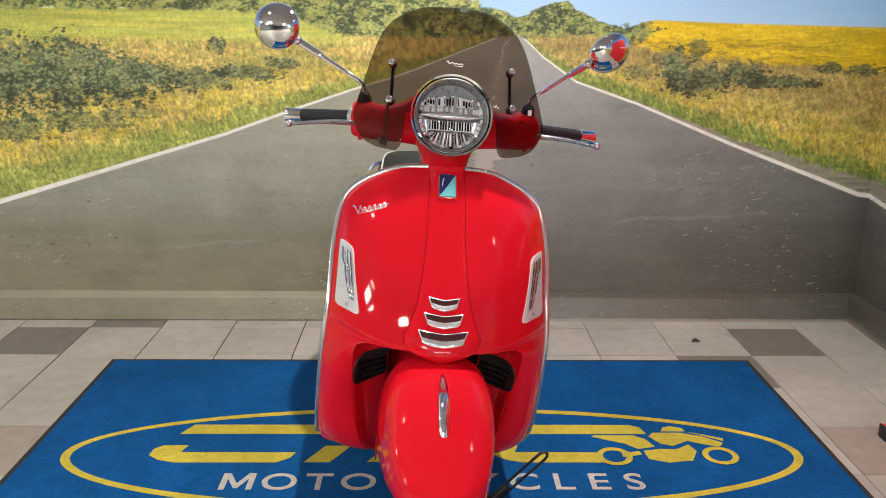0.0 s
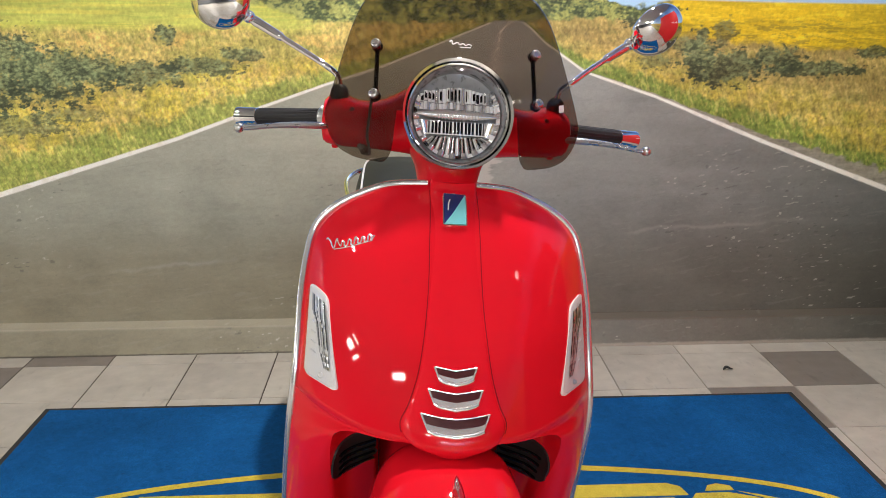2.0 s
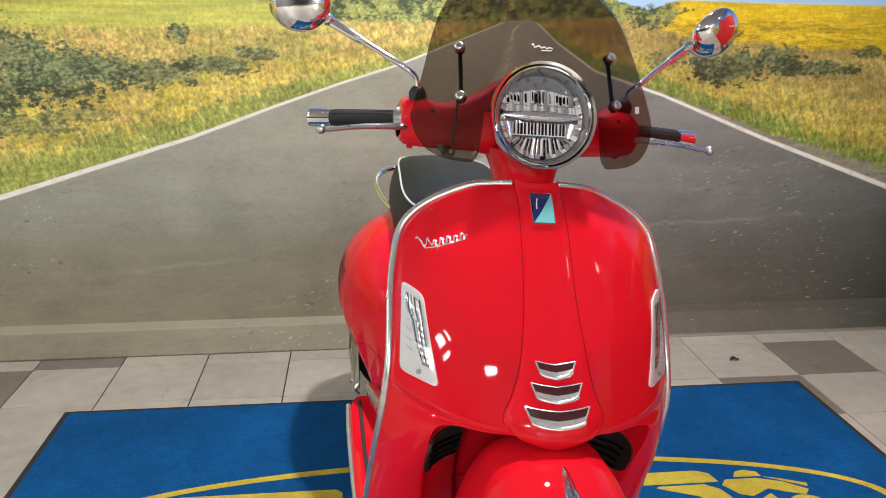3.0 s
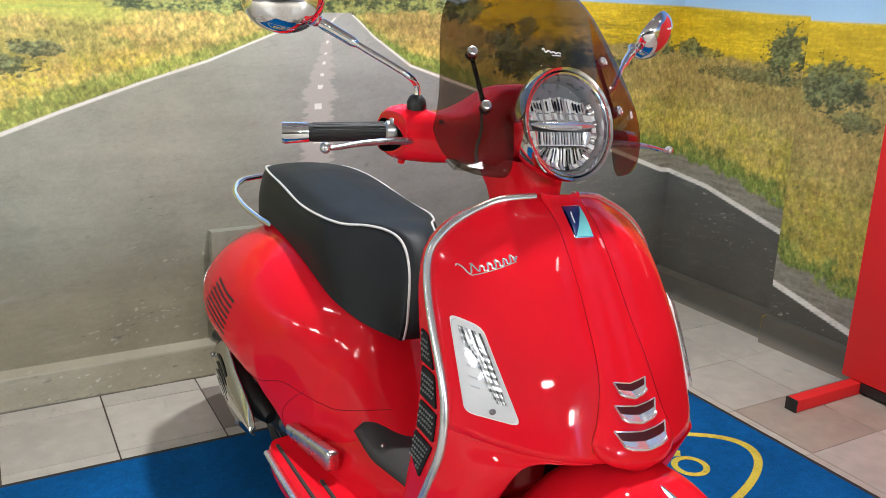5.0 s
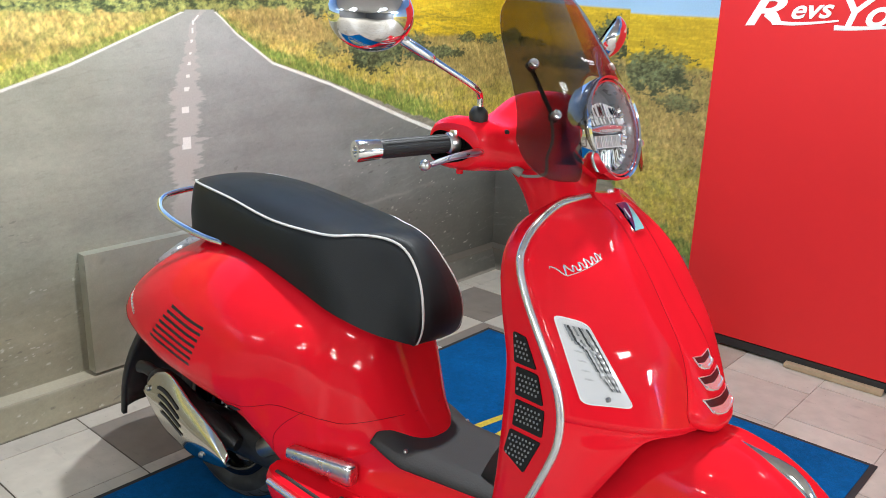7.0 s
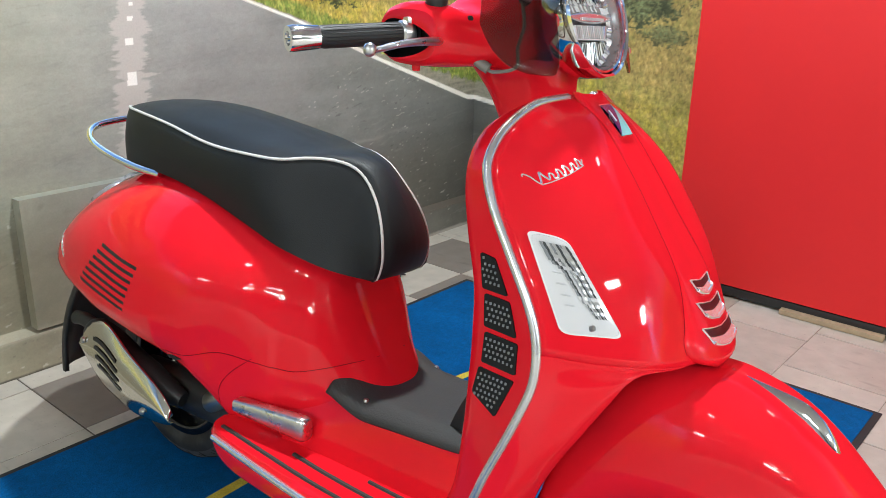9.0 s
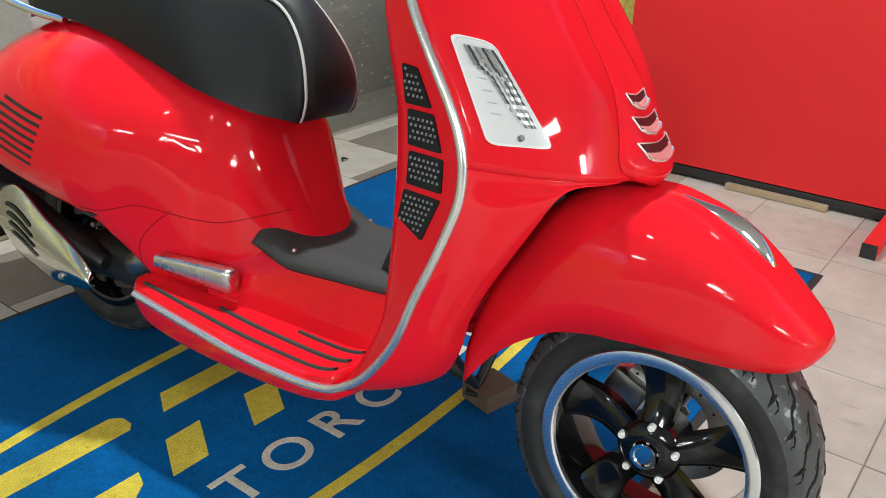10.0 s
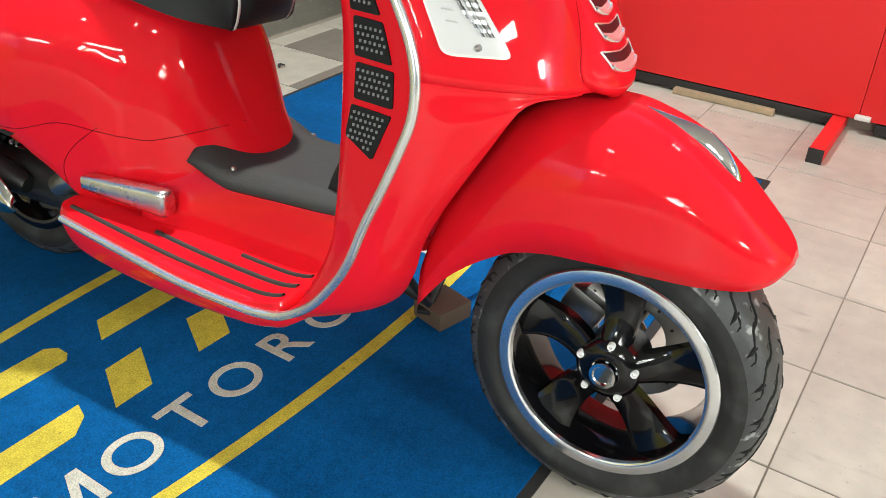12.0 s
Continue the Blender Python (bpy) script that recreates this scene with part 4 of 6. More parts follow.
# black grilles low in the shield
for sx in (1, -1):
    bm = B()
    o = cr([(sx * u, z) for u, z in ((0.110, 0.612), (0.165, 0.608), (0.189, 0.588), (0.190, 0.525), (0.155, 0.511), (0.110, 0.540), (0.110, 0.612))], 36)[:-1]
    a = plate(bm, RECESS_TREE, o, (0, 1, 0), (0, -0.6, 0), 0.0055)
    grille = part("lower_grille", bm, BLACK, scooter, "black plastic air grille")
    for k in range(4):
        bm = B()
        line = np.array([(sx * x, -0.6, 0.578 - 0.018 * k + 0.06 * (0.16 - x)) for x in np.linspace(0.118, 0.183, 11)])
        tube(bm, drape(RECESS_TREE, line, (0, 1, 0), 0.0075), 0.0026, 6)
        part("grille_rib", bm, GLOSSBLACK, grille)

# trim along shield and floor edge
EDGE_LINE = np.concatenate([cr(OUTLINE + LOWER[1:] + SILL, 150)])
for sx in (1, -1):
    bm = B()
    path = EDGE_LINE * np.array((sx, 1, 1))
    path = path[np.abs(path[:, 0]) > 0.036]
    tube(bm, path + np.array((sx * 0.002, -0.001, 0)), 0.0075, 10)
    part("edge_trim", bm, TRIM, scooter, "satin silver edge trim")


# knee panel behind the shield ---------------------------------------------
def knee_grid():
    e = cr(OUTLINE + LOWER[1:9], 46)
    rows = []
    for u, y, z in e:
        yr = float(ci(z, (0.28, 0.45, 0.60, 0.74, 0.83, 0.915, 0.98, 1.033), (0.455, 0.395, 0.398, 0.406, 0.424, 0.438, 0.440, 0.40)))
        yr = max(yr, y + 0.012)
        k = min(1.0, u / 0.2)
        rows.append(cr([(max(0, u - 0.003), y + 0.003, z), (max(0, u - 0.010), y * 0.6 + yr * 0.4, z), (u * 0.93 * k + u * (1 - k), y * 0.25 + yr * 0.75, z - 0.002), (u * 0.78, yr, z - 0.003),
                        (u * 0.45, yr + 0.012, z - 0.004), (0, yr + 0.016, z - 0.004)], 26))
    return np.array(rows)


KNEE = knee_grid()
KNEE_TREE = tree_of(KNEE, mirrored(KNEE))
bm = B()
both(bm, KNEE)
part("knee_panel", bm, RED, scooter, sharp=60)

# black mesh inserts in the sides of the knee panel
SLATS = [((0.371, 0.812), (0.343, 0.809), (0.315, 0.758), (0.363, 0.758)), ((0.358, 0.751), (0.311, 0.750), (0.292, 0.700), (0.353, 0.701)),
         ((0.350, 0.693), (0.288, 0.692), (0.285, 0.645), (0.350, 0.645)), ((0.354, 0.636), (0.286, 0.635), (0.312, 0.570), (0.362, 0.592))]
for sx in (1, -1):
    for quad in SLATS:
        bm = B()
        o = rounded_quad(quad, 0.0035, 4)
        a = plate(bm, KNEE_TREE, o, (-sx, 0, 0), (sx * 0.6, 0, 0), 0.0030, axes=(1, 2), rings=9)
        insert = part("mesh_insert", bm, GROOVE, scooter, "black plastic mesh insert")
        bm = B()
        lo, hi = o.min(0), o.max(0)
        inner = (lo + hi) / 2 + (o - (lo + hi) / 2) * (1 - 0.010 / (hi - lo))
        for i in range(int((hi[1] - lo[1]) / 0.0088) + 1):
            for j in range(int((hi[0] - lo[0]) / 0.0080) + 1):
                y, z = lo[0] + 0.003 + j * 0.0080 + (i % 2) * 0.0040, lo[1] + 0.004 + i * 0.0088
                inside = False
                for k in range(len(o)):
                    (ya, za), (yb, zb) = inner[k], inner[k - 1]
                    if (za > z) != (zb > z) and y < (yb - ya) * (z - za) / (zb - za) + ya:
                        inside = not inside
                if inside:
                    hit, nor, _, _ = KNEE_TREE.ray_cast(Vector((sx * 0.6, y, z)), Vector((-sx, 0, 0)))
                    if hit is not None:
                        if nor.x * sx < 0:
                            nor = -nor
                        block(bm, Matrix.Translation(hit + nor * 0.0036) @ nor.to_track_quat("Z", "Y").to_matrix().to_4x4(), 0.0027, 0.0036, 0.0030)
        if len(bm.verts):
            tagged(part("mesh_stud", bm, STUD, insert, "small grey studs of the mesh"), kind="stuff")
        else:
            bm.free()


# horn cover ---------------------------------------------------------------
def tie_grid():
    rows = []
    for z, half, y in ((1.037, 0.040, 0.362), (1.028, 0.040, 0.336), (1.0, 0.0405, 0.297), (0.95, 0.042, 0.257), (0.90, 0.043, 0.222), (0.85, 0.046, 0.185), (0.80, 0.052, 0.146),
                       (0.76, 0.059, 0.114), (0.72, 0.071, 0.087), (0.692, 0.083, 0.070), (0.668, 0.072, 0.062), (0.652, 0.030, 0.070)):
        side = shield_y(z) - 0.0012
        y = min(y, shield_y(z) - 0.010)
        row = [(0, y, z)] + [(t * half, y + (side - 0.005 - y) * t**3.2, z + 0.003 * t) for t in (0.3, 0.55, 0.75, 0.90)] + [(0.97 * half, side - 0.0042, z + 0.004), (0.995 * half, side - 0.001, z + 0.004), (half * 1.005, side + 0.007, z + 0.004)]
        rows.append([(-u, a, b) for u, a, b in row[:0:-1]] + row)
    return np.array([cr(r, 33) for r in rows])


TIE = np.stack([cr(tie_grid()[:, j], 61) for j in range(33)], 1)
TIE_TREE = tree_of(TIE)
bm = B()
add_grid(bm, TIE)
tie = part("horn_cover", bm, RED, scooter, sharp=60)
for j in (0, -1):
    bm = B()
    tube(bm, drape(SHIELD_TREE, TIE[3:54, j] * np.array((1.022, 0, 1)) + np.array((0, -0.6, 0)), (0, 1, 0), 0.0011), 0.0012, 6)
    part("panel_joint", bm, RED_DARK, tie)
for zc, half, tall in ((0.771, 0.034, 0.021), (0.741, 0.043, 0.024), (0.708, 0.054, 0.027)):
    us = np.linspace(-1, 1, 25)
    bm = B()
    up = np.array([(u * half, -0.6, zc + 0.011 - 0.0052 * (1 - abs(u))) for u in us])
    dn = np.array([(u * half * 0.80, -0.6, zc + 0.011 - tall * 0.88 + 0.003 * abs(u)**6 - 0.0055 * (1 - abs(u))) for u in us])
    mid = up * 0.48 + dn * 0.52
    add_grid(bm, drape(TIE_TREE, np.array([up * (1 - t) + mid * t for t in np.linspace(0, 1, 5)]), (0, 1, 0), 0.0016))
    part("grille_slot", bm, SLOT, tie, "air slot, coloured dark red for the shade inside")
    bm = B()
    tube(bm, drape(TIE_TREE, up, (0, 1, 0), 0.0012), 0.0013, 8)
    for e in (0, -1):
        tube(bm, drape(TIE_TREE, cr(np.array([up[e], mid[e] * 1.0, dn[e]]), 15), (0, 1, 0), 0.0016), 0.0018, 8)
    tube(bm, drape(TIE_TREE, dn, (0, 1, 0), 0.0034), 0.0034, 10)
    lip = [drape(TIE_TREE, mid * (1 - t) + dn * t, (0, 1, 0), h) for t, h in ((0, 0.0010), (0.35, 0.0026), (0.7, 0.0044), (1, 0.0056))]
    add_grid(bm, np.array(lip))
    part("chrome_chevron", bm, BRIGHT_CHROME, tie, "chrome chevron lip")

# square maker's emblem, left as plain fields of colour
bm = B()
rim = np.array([(-0.0205, 1.021), (0.0205, 1.021), (0.0205, 0.977), (-0.0205, 0.977)])
plate(bm, TIE_TREE, rounded_quad(rim, 0.003, 4), (0, 1, 0), (0, -0.6, 0), 0.0035, rings=3)
emblem = part("emblem", bm, CHROME, tie, "chrome edge of the square emblem")
for m, flip in ((NAVY, 1), (CYAN, -1)):
    bm = B()
    rows = []
    for s in np.linspace(0.0, 1, 9):
        z = 0.9785 + 0.041 * s
        cutx = -0.0185 + 0.037 * s
        lo, hi = (-0.0185, cutx) if flip > 0 else (cutx, 0.0185)
        rows.append([(x, -0.6, z) for x in np.linspace(lo, hi + 1e-5, 7)])
    add_grid(bm, drape(TIE_TREE, np.array(rows), (0, 1, 0), 0.0044))
    part("emblem_field", bm, m, tie, "dark blue field" if flip > 0 else "pale turquoise field")
bm = B()
stroke = [(-0.012, -0.6, 0.998), (-0.0115, -0.6, 1.006), (-0.009, -0.6, 1.012)]
tube(bm, drape(TIE_TREE, np.array(stroke), (0, 1, 0), 0.0052), 0.0011, 6)
part("emblem_mark", bm, WHITE, tie, "thin pale mark")


# script badge: a flowing bar, not lettering
def script(tree, start, way, p0, p1, height, r, lift, axes, label, flip=1):
    bm = B()
    p0, p1 = np.array(p0), np.array(p1)
    d = (p1 - p0) / np.linalg.norm(p1 - p0)
    up = np.array((-d[1], d[0])) * flip
    size = np.linalg.norm(p1 - p0)
    wave = [(-0.04, 0.80), (0.0, 0.98), (0.045, 0.70), (0.085, 0.0), (0.20, 0.80), (0.215, 0.45)]
    for k in range(5):
        wave += [(0.245 + 0.15 * k, 0.10), (0.31 + 0.15 * k, 0.52 + 0.06 * (k % 3)), (0.35 + 0.15 * k, 0.40), (0.33 + 0.15 * k, 0.08)]
    wave.append((1.02, 0.35))
    pts = np.zeros((len(wave), 3)) + start
    for k, (s, t) in enumerate(wave):
        q = p0 + d * s * size + up * t * height
        pts[k, axes[0]], pts[k, axes[1]] = q
    tube(bm, drape(tree, cr(pts, 220), way, lift), r, 6)
    bar = np.zeros((12, 3)) + start
    for k, s in enumerate(np.linspace(0.08, 0.95, 12)):
        q = p0 + d * s * size - up * height * (0.12 - 0.10 * s)
        bar[k, axes[0]], bar[k, axes[1]] = q
    tube(bm, drape(tree, bar, way, lift), r * 0.8, 6)
    return part("script_badge", bm, BRIGHT_CHROME, scooter, label)


script(SHIELD_TREE, (0, -0.6, 0), (0, 1, 0), (-0.208, 0.918), (-0.134, 0.947), 0.0145, 0.0019, 0.0012, (0, 2), "small chrome script badge")

# indicators ---------------------------------------------------------------
for sx in (1, -1):
    quad = np.array([(sx * 0.236, 0.859), (sx * 0.206, 0.850), (sx * 0.182, 0.719), (sx * 0.239, 0.723)])
    bm = B()
    plate(bm, SHIELD_TREE, rounded_quad(quad, 0.010), (0, 1, 0), (0, -0.6, 0), 0.006)
    lamp = part("indicator", bm, FROST, scooter, "pale translucent indicator housing")
    inside = lambda a, t: (quad[0] * (1 - a) + quad[1] * a) * (1 - t) + (quad[3] * (1 - a) + quad[2] * a) * t
    rnd = random.Random(11)
    # facet tones are streaked to imitate glints and dark reflections in the lamp
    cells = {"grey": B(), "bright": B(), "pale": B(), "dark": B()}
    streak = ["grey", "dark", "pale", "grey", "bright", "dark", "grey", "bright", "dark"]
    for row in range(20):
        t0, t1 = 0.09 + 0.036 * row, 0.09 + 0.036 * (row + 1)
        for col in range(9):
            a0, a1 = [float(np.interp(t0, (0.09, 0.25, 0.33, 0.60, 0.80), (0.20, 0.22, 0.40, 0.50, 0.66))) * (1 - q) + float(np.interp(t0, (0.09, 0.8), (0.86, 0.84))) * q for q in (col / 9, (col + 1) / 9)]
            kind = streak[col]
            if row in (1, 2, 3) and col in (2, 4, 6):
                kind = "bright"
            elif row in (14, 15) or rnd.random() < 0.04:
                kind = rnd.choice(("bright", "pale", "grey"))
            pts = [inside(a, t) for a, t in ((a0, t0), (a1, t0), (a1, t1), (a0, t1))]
            face = drape(SHIELD_TREE, np.array([(u, -0.6, z) for u, z in pts]), (0, 1, 0), 0.0078)
            face[2 * (row % 2)] += np.array((0, -0.0010, 0))
            cells[kind].faces.new([cells[kind].verts.new(q) for q in face])
    for kind, mat, words in (("grey", LAMP_GREY, "dark grey reflector facets"), ("bright", SATIN, "bright reflector facets"), ("pale", FROST_GREY, "pale facets painted as glints in the reflector"), ("dark", LAMP_DARK, "dark facets painted as reflections")):
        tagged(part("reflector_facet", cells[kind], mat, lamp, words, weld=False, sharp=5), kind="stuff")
    for t in (0.38, 0.49, 0.60, 0.70):
        bm = B()
        line = np.array([(*inside(a, t + 0.03 * (a - 0.25)), 0) for a in np.linspace(0.20, 0.36, 5)])[:, [0, 2, 1]] + np.array((0, -0.6, 0))
        tube(bm, drape(SHIELD_TREE, line, (0, 1, 0), 0.0070), 0.0012, 6)
        part("led_lens", bm, FROST_GREY, lamp, "small light diode")
    bm = B()
    p = drape(SHIELD_TREE, np.array([(sx * 0.210, -0.6, 0.733)]), (0, 1, 0), 0.007)[0]
    lathe(bm, [(0.0001, 0.002), (0.004, 0.002), (0.0045, 0), (0.0045, -0.004)], Matrix.Translation(p) @ Vector((0, -1, 0.5)).to_track_quat("Z", "Y").to_matrix().to_4x4(), 12)
    part("screw", bm, STEEL, lamp)
    bm = B()
    plate(bm, SHIELD_TREE, rounded_quad(quad, 0.012), (0, 1, 0), (0, -0.6, 0), 0.0110, inset=0.05)
    part("lens", bm, LENS, lamp, "clear lens")


# front fender -------------------------------------------------------------
def fender_grid():
    rows = []
    for y in np.concatenate([np.linspace(-0.209, -0.17, 9), np.linspace(-0.16, 0.305, 40)]):
        zt = float(ci(y, (-0.210, -0.205, -0.191, -0.149, -0.110, -0.055, 0.003, 0.061, 0.12, 0.18, 0.24, 0.28, 0.31), (0.480, 0.490, 0.504, 0.540, 0.574, 0.612, 0.636, 0.647, 0.646, 0.622, 0.560, 0.480, 0.37)))
        zb = float(ci(y, (-0.210, -0.19, -0.165, -0.086, 0.0, 0.075, 0.144, 0.190, 0.252, 0.285, 0.31), (0.484, 0.464, 0.455, 0.450, 0.450, 0.446, 0.431, 0.405, 0.353, 0.310, 0.272)))
        half = float(ci(y, (-0.210, -0.200, -0.18, -0.14, -0.09, -0.03, 0.05, 0.15, 0.25, 0.31), (0.012, 0.050, 0.080, 0.104, 0.117, 0.122, 0.124, 0.124, 0.122, 0.12)))
        row = []
        for a in np.linspace(0, math.pi / 2, 17):
            c, s = math.cos(a), math.sin(a)
            tuck = 1 - 0.14 * float(np.interp(y, (-0.12, 0.06), (1, 0))) * s**8
            row.append((half * s**0.70 * tuck, y, zb + (zt - zb) * c**0.60))
        rows.append([(-p[0], p[1], p[2]) for p in row[:0:-1]] + row)
    return np.array(rows)


FENDER = fender_grid()
FENDER_TREE = tree_of(FENDER)
bm = B()
add_grid(bm, FENDER)
fender = thicken(part("front_fender", bm, RED, scooter, turn=STEER, sharp=70), 0.004, 1.0)
bm = B()
crest = []
for y in np.linspace(0.050, -0.122, 44):
    w = float(ci(y, (-0.122, -0.115, -0.09, -0.05, -0.01, 0.02, 0.05), (0.0060, 0.0098, 0.0140, 0.0152, 0.0125, 0.009, 0.002)))
    h = float(ci(y, (-0.122, -0.119, -0.108, -0.084, -0.067, -0.05, -0.007, 0.05), (0.001, 0.007, 0.019, 0.0275, 0.0275, 0.0235, 0.0120, 0.005)))
    base = drape(FENDER_TREE, np.array([(0, y, 1.2)]), (0, 0, -1), 0.0)[0]
    crest.append([(w * math.copysign(abs(math.cos(a))**1.25, math.cos(a)), base[1], base[2] - 0.003 + h * math.sin(a)**0.85) for a in np.linspace(math.pi, 0, 17)])
v = add_grid(bm, np.array(crest))
bm.faces.new(v[-1])
part("fender_crest", bm, CHROME, fender, "chrome fender ornament", turn=STEER)


# wheels -------------------------------------------------------------------
def wheel(name, radius, half, centre, turn, band):
    m = Matrix.Translation(centre) @ pose(0, 0, 0, 0, -90, 0)     # the lathe's z runs along the axle
    hub = new(name)
    hub.parent = scooter
    tagged(hub, "black five-spoke alloy wheel")
    bm = B()
    side = [(0.166, 0.72), (0.176, 0.88), (radius * 0.79, 1.0), (radius * 0.845, 1.0), (radius * 0.905, 0.93), (radius * 0.962, 0.74), (radius * 0.990, 0.40)]
    prof = [(r, -half * k) for r, k in side] + [(radius, 0)] + [(r, half * k) for r, k in side[::-1]]
    section = cr(prof, 61)
    lathe(bm, [tuple(p) for p in section], m, 96, caps=False)
    tyre = part("tyre", bm, SIDEWALL, hub, "black treaded rubber tyre", turn=turn, sharp=80)
    bm = B()
    lathe(bm, [(r + 0.0012, h) for r, h in section if r > radius * 0.865], m, 96, caps=False)
    part("tread_band", bm, TREAD, tyre, "tread rubber greyed to look lit, with pale dust specks", turn=turn, sharp=80)
    bm = B()
    count = 26
    for k in range(count):
        for sgn in (1, -1):
            a0 = 2 * math.pi * (k + (0.5 if sgn < 0 else 0)) / count
            for first, last, lean, shift, thick in ((0.06, 0.62, 0.22, 0.0, 0.0036), (0.50, 0.95, 0.26, 0.10, 0.0034), (0.34, 0.60, 0.10, 0.17, 0.0022), (0.70, 0.92, 0.12, 0.20, 0.0020)):
                pts = []
                for s in np.linspace(first, last, 11):
                    lat = sgn * half * s
                    rr = float(section[np.argmin(np.abs(section[:, 1] - lat) + 9 * (section[:, 0] < radius * 0.83)), 0]) - 0.0006
                    q = (s - first) / (last - first)
                    ang = a0 + shift - lean * (s - first) - 0.075 * float(np.interp(q, (0, 0.42, 0.58, 1), (0, 0.1, 0.9, 1)))
                    pts.append(tuple(m @ Vector((rr * math.cos(ang), rr * math.sin(ang), lat))))
                tube(bm, np.array(pts), np.interp(np.linspace(0, 1, len(pts)), (0, 0.2, 0.8, 1), (0.3 * thick, thick, thick, 0.3 * thick)), 6)
    tagged(part("tread_groove", bm, GROOVE, tyre, "sweeping tread grooves", turn=turn), kind="stuff")
    bm = B()
    lathe(bm, [(0.1545, half * 0.86), (0.1550, half * 0.955), (0.1562, half * 0.970), (0.1660, half * 0.978), (0.1745, half * 0.970), (0.1768, half * 0.940), (0.1765, half * 0.86), (0.165, half * 0.78)], m, 80, caps=False)
    part("rim_band", bm, band, hub, "bright silver rim edge" if band is RIMBAND else "black rim edge", turn=turn)
    bm = B()
    lathe(bm, [(0.156, half * 0.88), (0.152, half * 0.66), (0.147, half * 0.2), (0.147, -half * 0.5), (0.154, -half * 0.9), (0.168, -half * 0.85), (0.168, half * 0.8)], m, 64, caps=False)
    part("rim", bm, GLOSSBLACK, hub, "gloss black rim barrel", turn=turn)
    bm = B()
    face = half * 0.82
    lathe(bm, [(0.001, face), (0.030, face), (0.044, face - 0.004), (0.052, face - 0.014), (0.050, -half * 0.3), (0.001, -half * 0.3)], m, 40, caps=False)
    part("hub", bm, GLOSSBLACK, hub, "gloss black hub", turn=turn)
    for k in range(5):
        bm = B()
        base = 2 * math.pi * k / 5 - 0.03
        rows = []
        for s in np.linspace(0, 1, 11):
            r = 0.036 + s * 0.117
            ang = base + 0.10 * s * s
            w = (0.025 + 0.004 * s + 0.012 * s**3) / r
            h0 = face - 0.004 - 0.020 * math.sin(math.pi * s * 0.9) - 0.006 * s
            d = 0.024
            ring = [(ang - w, h0 - d), (ang - w * 0.95, h0 - 0.006), (ang - w * 0.55, h0), (ang, h0 - 0.0015), (ang + w * 0.55, h0), (ang + w * 0.95, h0 - 0.006), (ang + w, h0 - d)]
            rows.append([tuple(m @ Vector((r * math.cos(a), r * math.sin(a), h))) for a, h in ring])
        add_grid(bm, np.array(rows), True)
        part("spoke", bm, GLOSSBLACK, hub, turn=turn)
        bm = B()
        a = base
        mm = m @ pose(0.046 * math.cos(a), 0.046 * math.sin(a), face - 0.010)
        lathe(bm, [(0.0060, 0), (0.0060, 0.009), (0.0050, 0.0105), (0.0032, 0.0105), (0.0026, 0.006), (0.0001, 0.006)], mm, 12)
        part("wheel_bolt", bm, BRIGHT, hub, "bright socket-head bolt", turn=turn)
    bm = B()
    lathe(bm, [(0.0245, face - 0.002), (0.0245, face + 0.006), (0.021, face + 0.012), (0.016, face + 0.012), (0.014, face + 0.009), (0.0001, face + 0.009)], m, 32)
    part("hub_cap", bm, CHROME, hub, "chrome hub cap", turn=turn)
    bm = B()
    lathe(bm, [(0.058, -half * 0.86), (0.108, -half * 0.86), (0.108, -half * 0.86 - 0.005), (0.058, -half * 0.86 - 0.005), (0.058, -half * 0.86)], m, 48, caps=False)
    disc = part("brake_disc", bm, STEEL, hub, "bare steel brake disc", turn=turn)
    bm = B()
    for k in range(36):
        a = 2 * math.pi * k / 36
        rr = 0.072 + 0.012 * (k % 3)
        lathe(bm, [(0.0028, 0), (0.0001, 0)], m @ pose(rr * math.cos(a), rr * math.sin(a), -half * 0.86 + 0.0006), 8)
    tagged(part("disc_hole", bm, BLACK, disc, "drilled holes of the disc", turn=turn), kind="stuff")
    return hub


wheel("front_wheel", 0.244, 0.074, (-0.004, 0, 0.243), STEER, RIMBAND)
wheel("rear_wheel", 0.248, 0.068, (0, 1.375, 0.247), None, GLOSSBLACK)

# suspension leg and caliper beyond the front wheel
bm = B()
tube(bm, cr([(0.085, 0.0, 0.235), (0.085, 0.05, 0.30), (0.075, 0.12, 0.42), (0.03, 0.17, 0.55), (0.0, 0.25, 0.70)], 20), np.linspace(0.022, 0.026, 20), 12)
tube(bm, cr([(0.085, 0.02, 0.25), (0.095, -0.01, 0.36), (0.085, 0.06, 0.46)], 12), 0.024, 12)
part("fork_leg", bm, GLOSSBLACK, scooter, "black single-sided fork and damper", turn=STEER)
bm = B()
block(bm, pose(0.065, 0.085, 0.275, 25, 0, 0), 0.05, 0.075, 0.055, 0.012)
part("brake_caliper", bm, STEEL, scooter, "grey brake caliper", turn=STEER)


